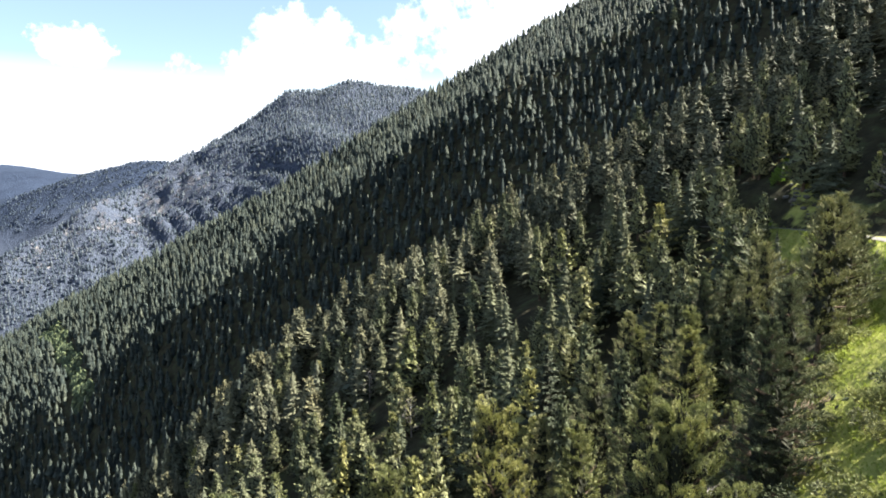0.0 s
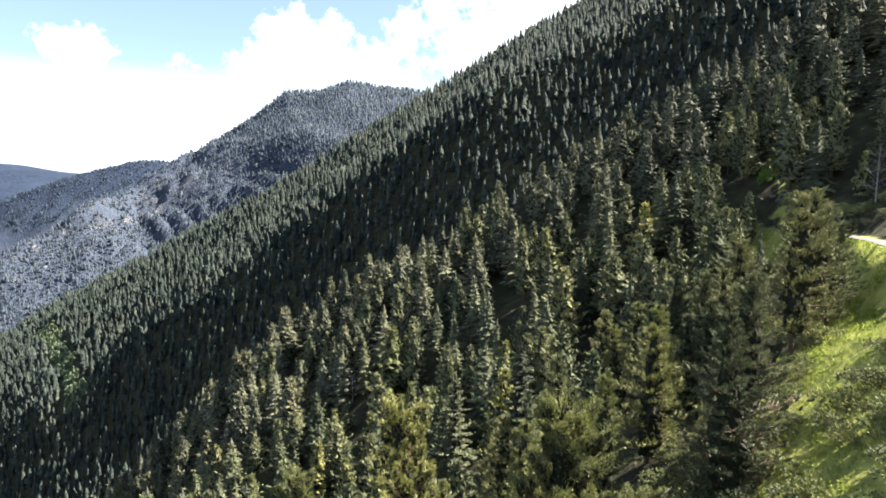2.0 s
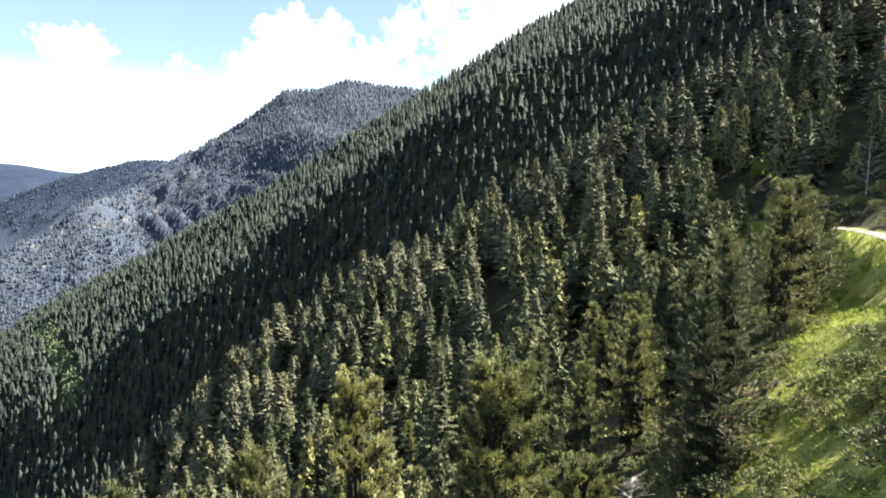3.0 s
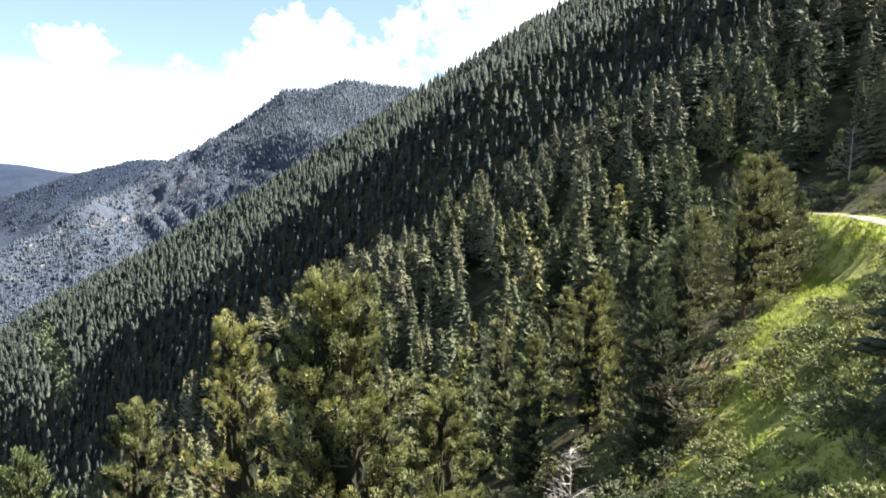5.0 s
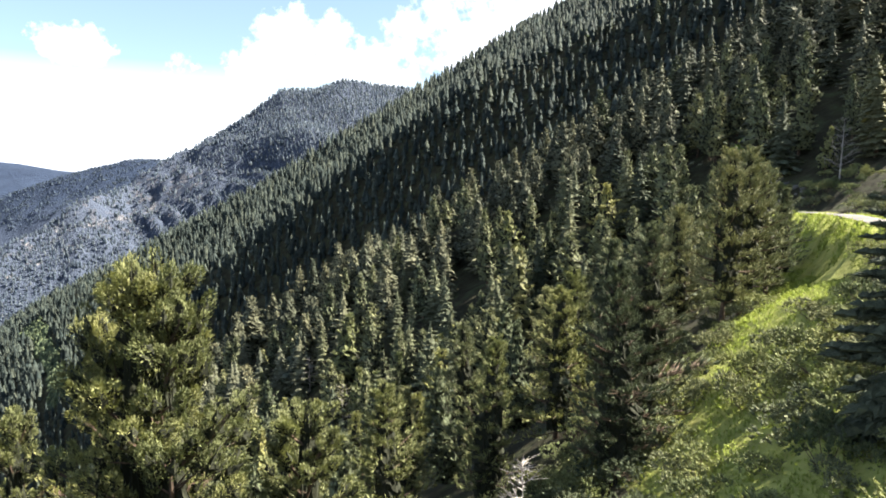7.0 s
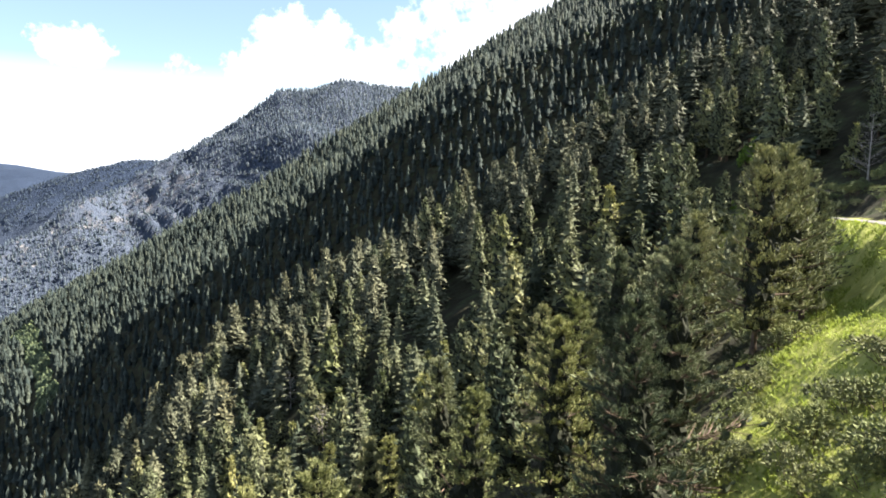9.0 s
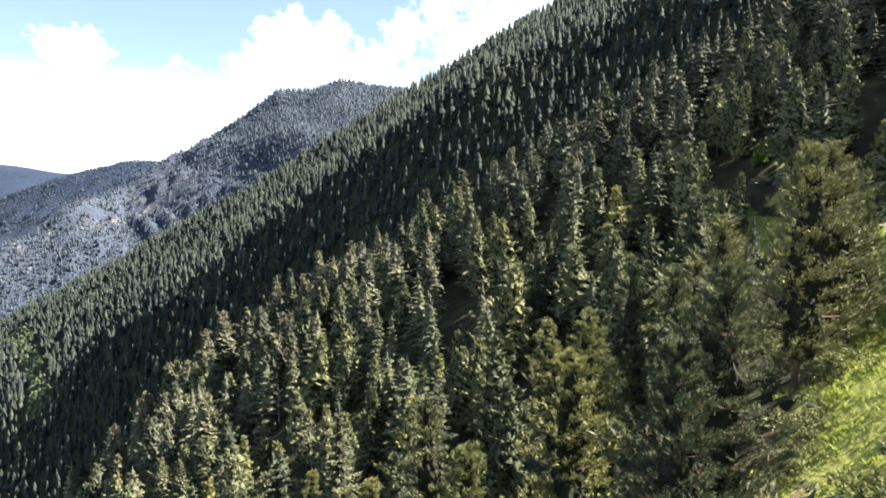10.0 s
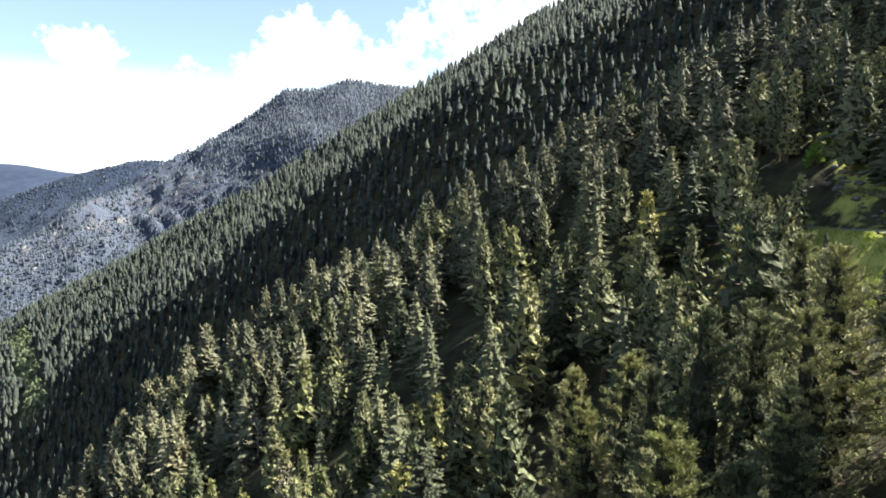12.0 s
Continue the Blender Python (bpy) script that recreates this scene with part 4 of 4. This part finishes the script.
def shrub(name, seed, n, size, width, mat, label, category, tall=1.0, spread=1.0):
    """A low bush: thin stems from the root to a few rounded lobes, each covered with sprays of leaves that point up and outward."""
    g = np.random.default_rng(seed)
    lobes = 7
    a, r = np.arange(lobes) * 2.4 + g.normal(0, 0.4, lobes), spread * np.sqrt(np.linspace(0.01, 0.75, lobes))
    hub = np.column_stack([np.cos(a) * r, np.sin(a) * r, tall * (0.62 - 0.4 * (r / spread) ** 2) * g.uniform(0.75, 1.25, lobes)])
    fat = 0.42 * spread * g.uniform(0.7, 1.2, lobes)
    root = np.column_stack([hub[:, :2] * 0.15, np.full(lobes, -0.25)])
    t = new(name)
    part("wood", tubes(root, hub, 0.03, 0.008, 3), BARK, t)
    k = np.repeat(np.arange(lobes), n)
    out = unit(g.normal(0, 1, (len(k), 3)) * np.array([1, 1, 0.8]) + np.array([0, 0, 0.45]))
    at = hub[k] + out * (fat[k] * g.uniform(0.75, 1.08, len(k)))[:, None] * np.array([1, 1, 0.62 * tall / spread + 0.3])
    way = unit(out + np.array([0, 0, 0.5]) + g.normal(0, 0.25, (len(k), 3)))
    mass = tufts(at - out * size * 0.5, way, size * 0.8, size * 0.45, size * 0.45, g)
    leaves = blades(np.repeat(at, 6, 0) + g.normal(0, 0.4 * size, (6 * len(at), 3)), np.repeat(way, 6, 0), size * 0.8, width, 1, 0.45, g, np.repeat(unit(out + np.array([0, 0, 0.3])), 6, 0), 0.4)
    part("foliage", joined([mass, leaves]), mat, t)
    return tagged(t, label, category, "shrubs on the turf")


BUSH = [shrub("juniper_bush", 61, 28, 0.14, 0.2, JUNIPER, "low grey-green juniper bush sprawling on the turf", "bush", 0.95, 1.5),
        shrub("juniper_bush", 62, 26, 0.14, 0.2, JUNIPER, "upright green juniper bush among the grass", "bush", 1.7, 1.0),
        shrub("juniper_bush", 63, 28, 0.14, 0.2, PINE, "dark dense juniper bush beside the pines", "bush", 1.3, 1.4)]
BROAD = shrub("young_broadleaf_tree", 64, 40, 0.28, 0.32, BIRCH, "bright green young broadleaf tree beside the track", "tree", 3.6, 1.2)
g = np.random.default_rng(23)
OPEN_TURF = [(25.3, 46.5, 2.3), (25.9, 39.7, 2.4), (23.6, 40.4, 1.8), (20.3, 40.6, 2.4), (31.5, 51.5, 2.4), (37.2, 57.9, 3.5)]  # mown-looking gaps between the shrubs: x, y, radius
spots = []
while len(spots) < 240:
    u = g.uniform(0, 1)
    if u < 0.14:
        x, y = g.uniform(10, 26), g.uniform(42, 64)
    elif u < 0.66:
        x, y = g.uniform(15, 38), g.uniform(24, 54)
    elif u < 0.8:
        x, y = g.uniform(26, 46), g.uniform(50, 74)
    elif u < 0.9:
        x, y = g.uniform(37, 58), g.uniform(72, 122)
    else:
        y = g.uniform(84, 130)
        x = float(np.interp(y, [p[1] for p in ROAD[:9]], [p[0] for p in ROAD[:9]])) + g.uniform(2.8, 10)
    right = x - float(np.interp(y, [p[1] for p in TURF], [p[0] for p in TURF]))
    wave = float(waves(np.array(x), np.array(y), 9, 77))
    if y > 52:
        bare = float(to_line(x, y, TURF)[0]) < 3.4 + wave
    else:
        bare = any(math.hypot(x - p, y - q) < r + 0.5 * wave for p, q, r in OPEN_TURF)
    if bare or float(to_line(x, y, ROAD)[0]) < 2.6 or (right < -14 and y > 50) or min(math.hypot(x - p[0], y - p[1]) for p in spots or [(0, 0)]) < 1.15:
        continue
    spots.append((x, y))
for i, (x, y) in enumerate(spots):
    kind = int(g.choice(3, p=[0.45, 0.3, 0.25]))
    place_copy(BUSH[kind], x, y, 0.6 + 0.9 * g.uniform(0, 1) ** 1.6, g.uniform(0, 6.28), g.uniform(0.85, 1.25), sink=0.05)
for x, y, s in ((63.8, 140.5, 1.1), (66.5, 143.5, 0.8), (57.5, 130, 0.6)):
    place_copy(BROAD, x, y, s, x, 1.0, sink=0.05)


def dead_tree(name, seed, tall, n, label):
    """A bare tree: a trunk with many leafless twigs."""
    g = np.random.default_rng(seed)
    t = new(name)
    line = trunk_line(tall, 0.03 * tall, g)
    part("trunk", trunk_mesh(line, 0.012 * tall + 0.03), DEAD, t, smooth=True)
    z = tall * g.uniform(0.12, 0.97, n)
    base = np.column_stack([np.interp(z, line[:, 2], line[:, k]) for k in (0, 1)] + [z])
    a = g.uniform(0, 6.28, n)
    reach = 0.3 * tall * (1.05 - z / tall) ** 0.6 * g.uniform(0.6, 1.1, n)
    tip = base + np.column_stack([np.cos(a), np.sin(a), g.uniform(0.2, 0.9, n)]) * reach[:, None]
    v = [tubes(base, tip, 0.03, 0.01)]
    for k in range(4):
        u = g.uniform(0.35, 1.0, (n, 1))
        st = base + (tip - base) * u
        v.append(tubes(st, st + (tip - base) * 0.35 + g.normal(0, 0.16 * tall * 0.3, (n, 3)), 0.016, 0.005))
    part("branchwork", joined(v), DEAD, t)
    return tagged(t, label, "dead tree", "bare trees")


BARE = [dead_tree("dead_tree", 81, 4.4, 46, "leafless pale grey shrub-like tree beside the turf"), dead_tree("dead_tree", 82, 11, 40, "bleached dead pine with bare grey limbs")]
for k, x, y, s in ((0, 14.6, 39.2, 1.2), (1, -9.4, 128.0, 0.75), (1, -20.5, 150.0, 0.75), (1, 69.5, 113.5, 0.9), (1, 3.6, 191.0, 0.9)):
    place_copy(BARE[k], x, y, s, x, 1.0)


def make_grass():
    g = np.random.default_rng(31)
    n = 120000
    x, y = g.uniform(14, 62, n), g.uniform(22, 136, n)
    d = to_line(x, y, TURF)[0] + 1.6 * waves(x, y, 6, 55)
    keep = (d < 5.4) & (to_line(x, y, ROAD)[0] > 1.9) & in_view(x, y)
    x, y = x[keep], y[keep]
    c = np.column_stack([x, y, height(x, y) + 0.05])
    way = np.tile([[-0.25, 0.0, 1.0]], (len(x), 1))
    s = (0.3 + 0.12 * waves(x, y, 3, 5)) * np.where(y > 60, 1.4, 1.0)
    v, f = blades(c, way, np.clip(s * 0.8, 0.15, 0.5), 0.16, 2, 0.5, g, np.tile([[0.6, -0.2, 0.6]], (len(x), 1)), 0.5)
    tagged(new("meadow_grass", quick_mesh("meadow_grass", v, f, GRASS)), "bright green meadow grass on the clearing", "grass", kind="stuff")


make_grass()
for p in BUSH + BARE + [BROAD]:
    for o in (*p.children_recursive, p):
        bpy.data.objects.remove(o)


# ---- a strip of green scrub on the far slope ----
g = np.random.default_rng(90)
x, y = g.uniform(-420, -250, 9000), g.uniform(450, 680, 9000)
keep = to_line(x, y, STRIP)[0] < 6 + 3 * waves(x, y, 40, 6)
x, y = x[keep], y[keep]
bushes = [spire(s, 4.5, 2.4, 3, 7) for s in (91, 92)]
spots = np.column_stack([x, y, g.uniform(0.6, 1.2, len(x)), g.uniform(0, 6.28, len(x)), g.uniform(0.9, 1.3, len(x))])
merged("green_scrub", bushes, spots, SCRUB, "strip of pale green scrub running down the forested slope", "scrub")
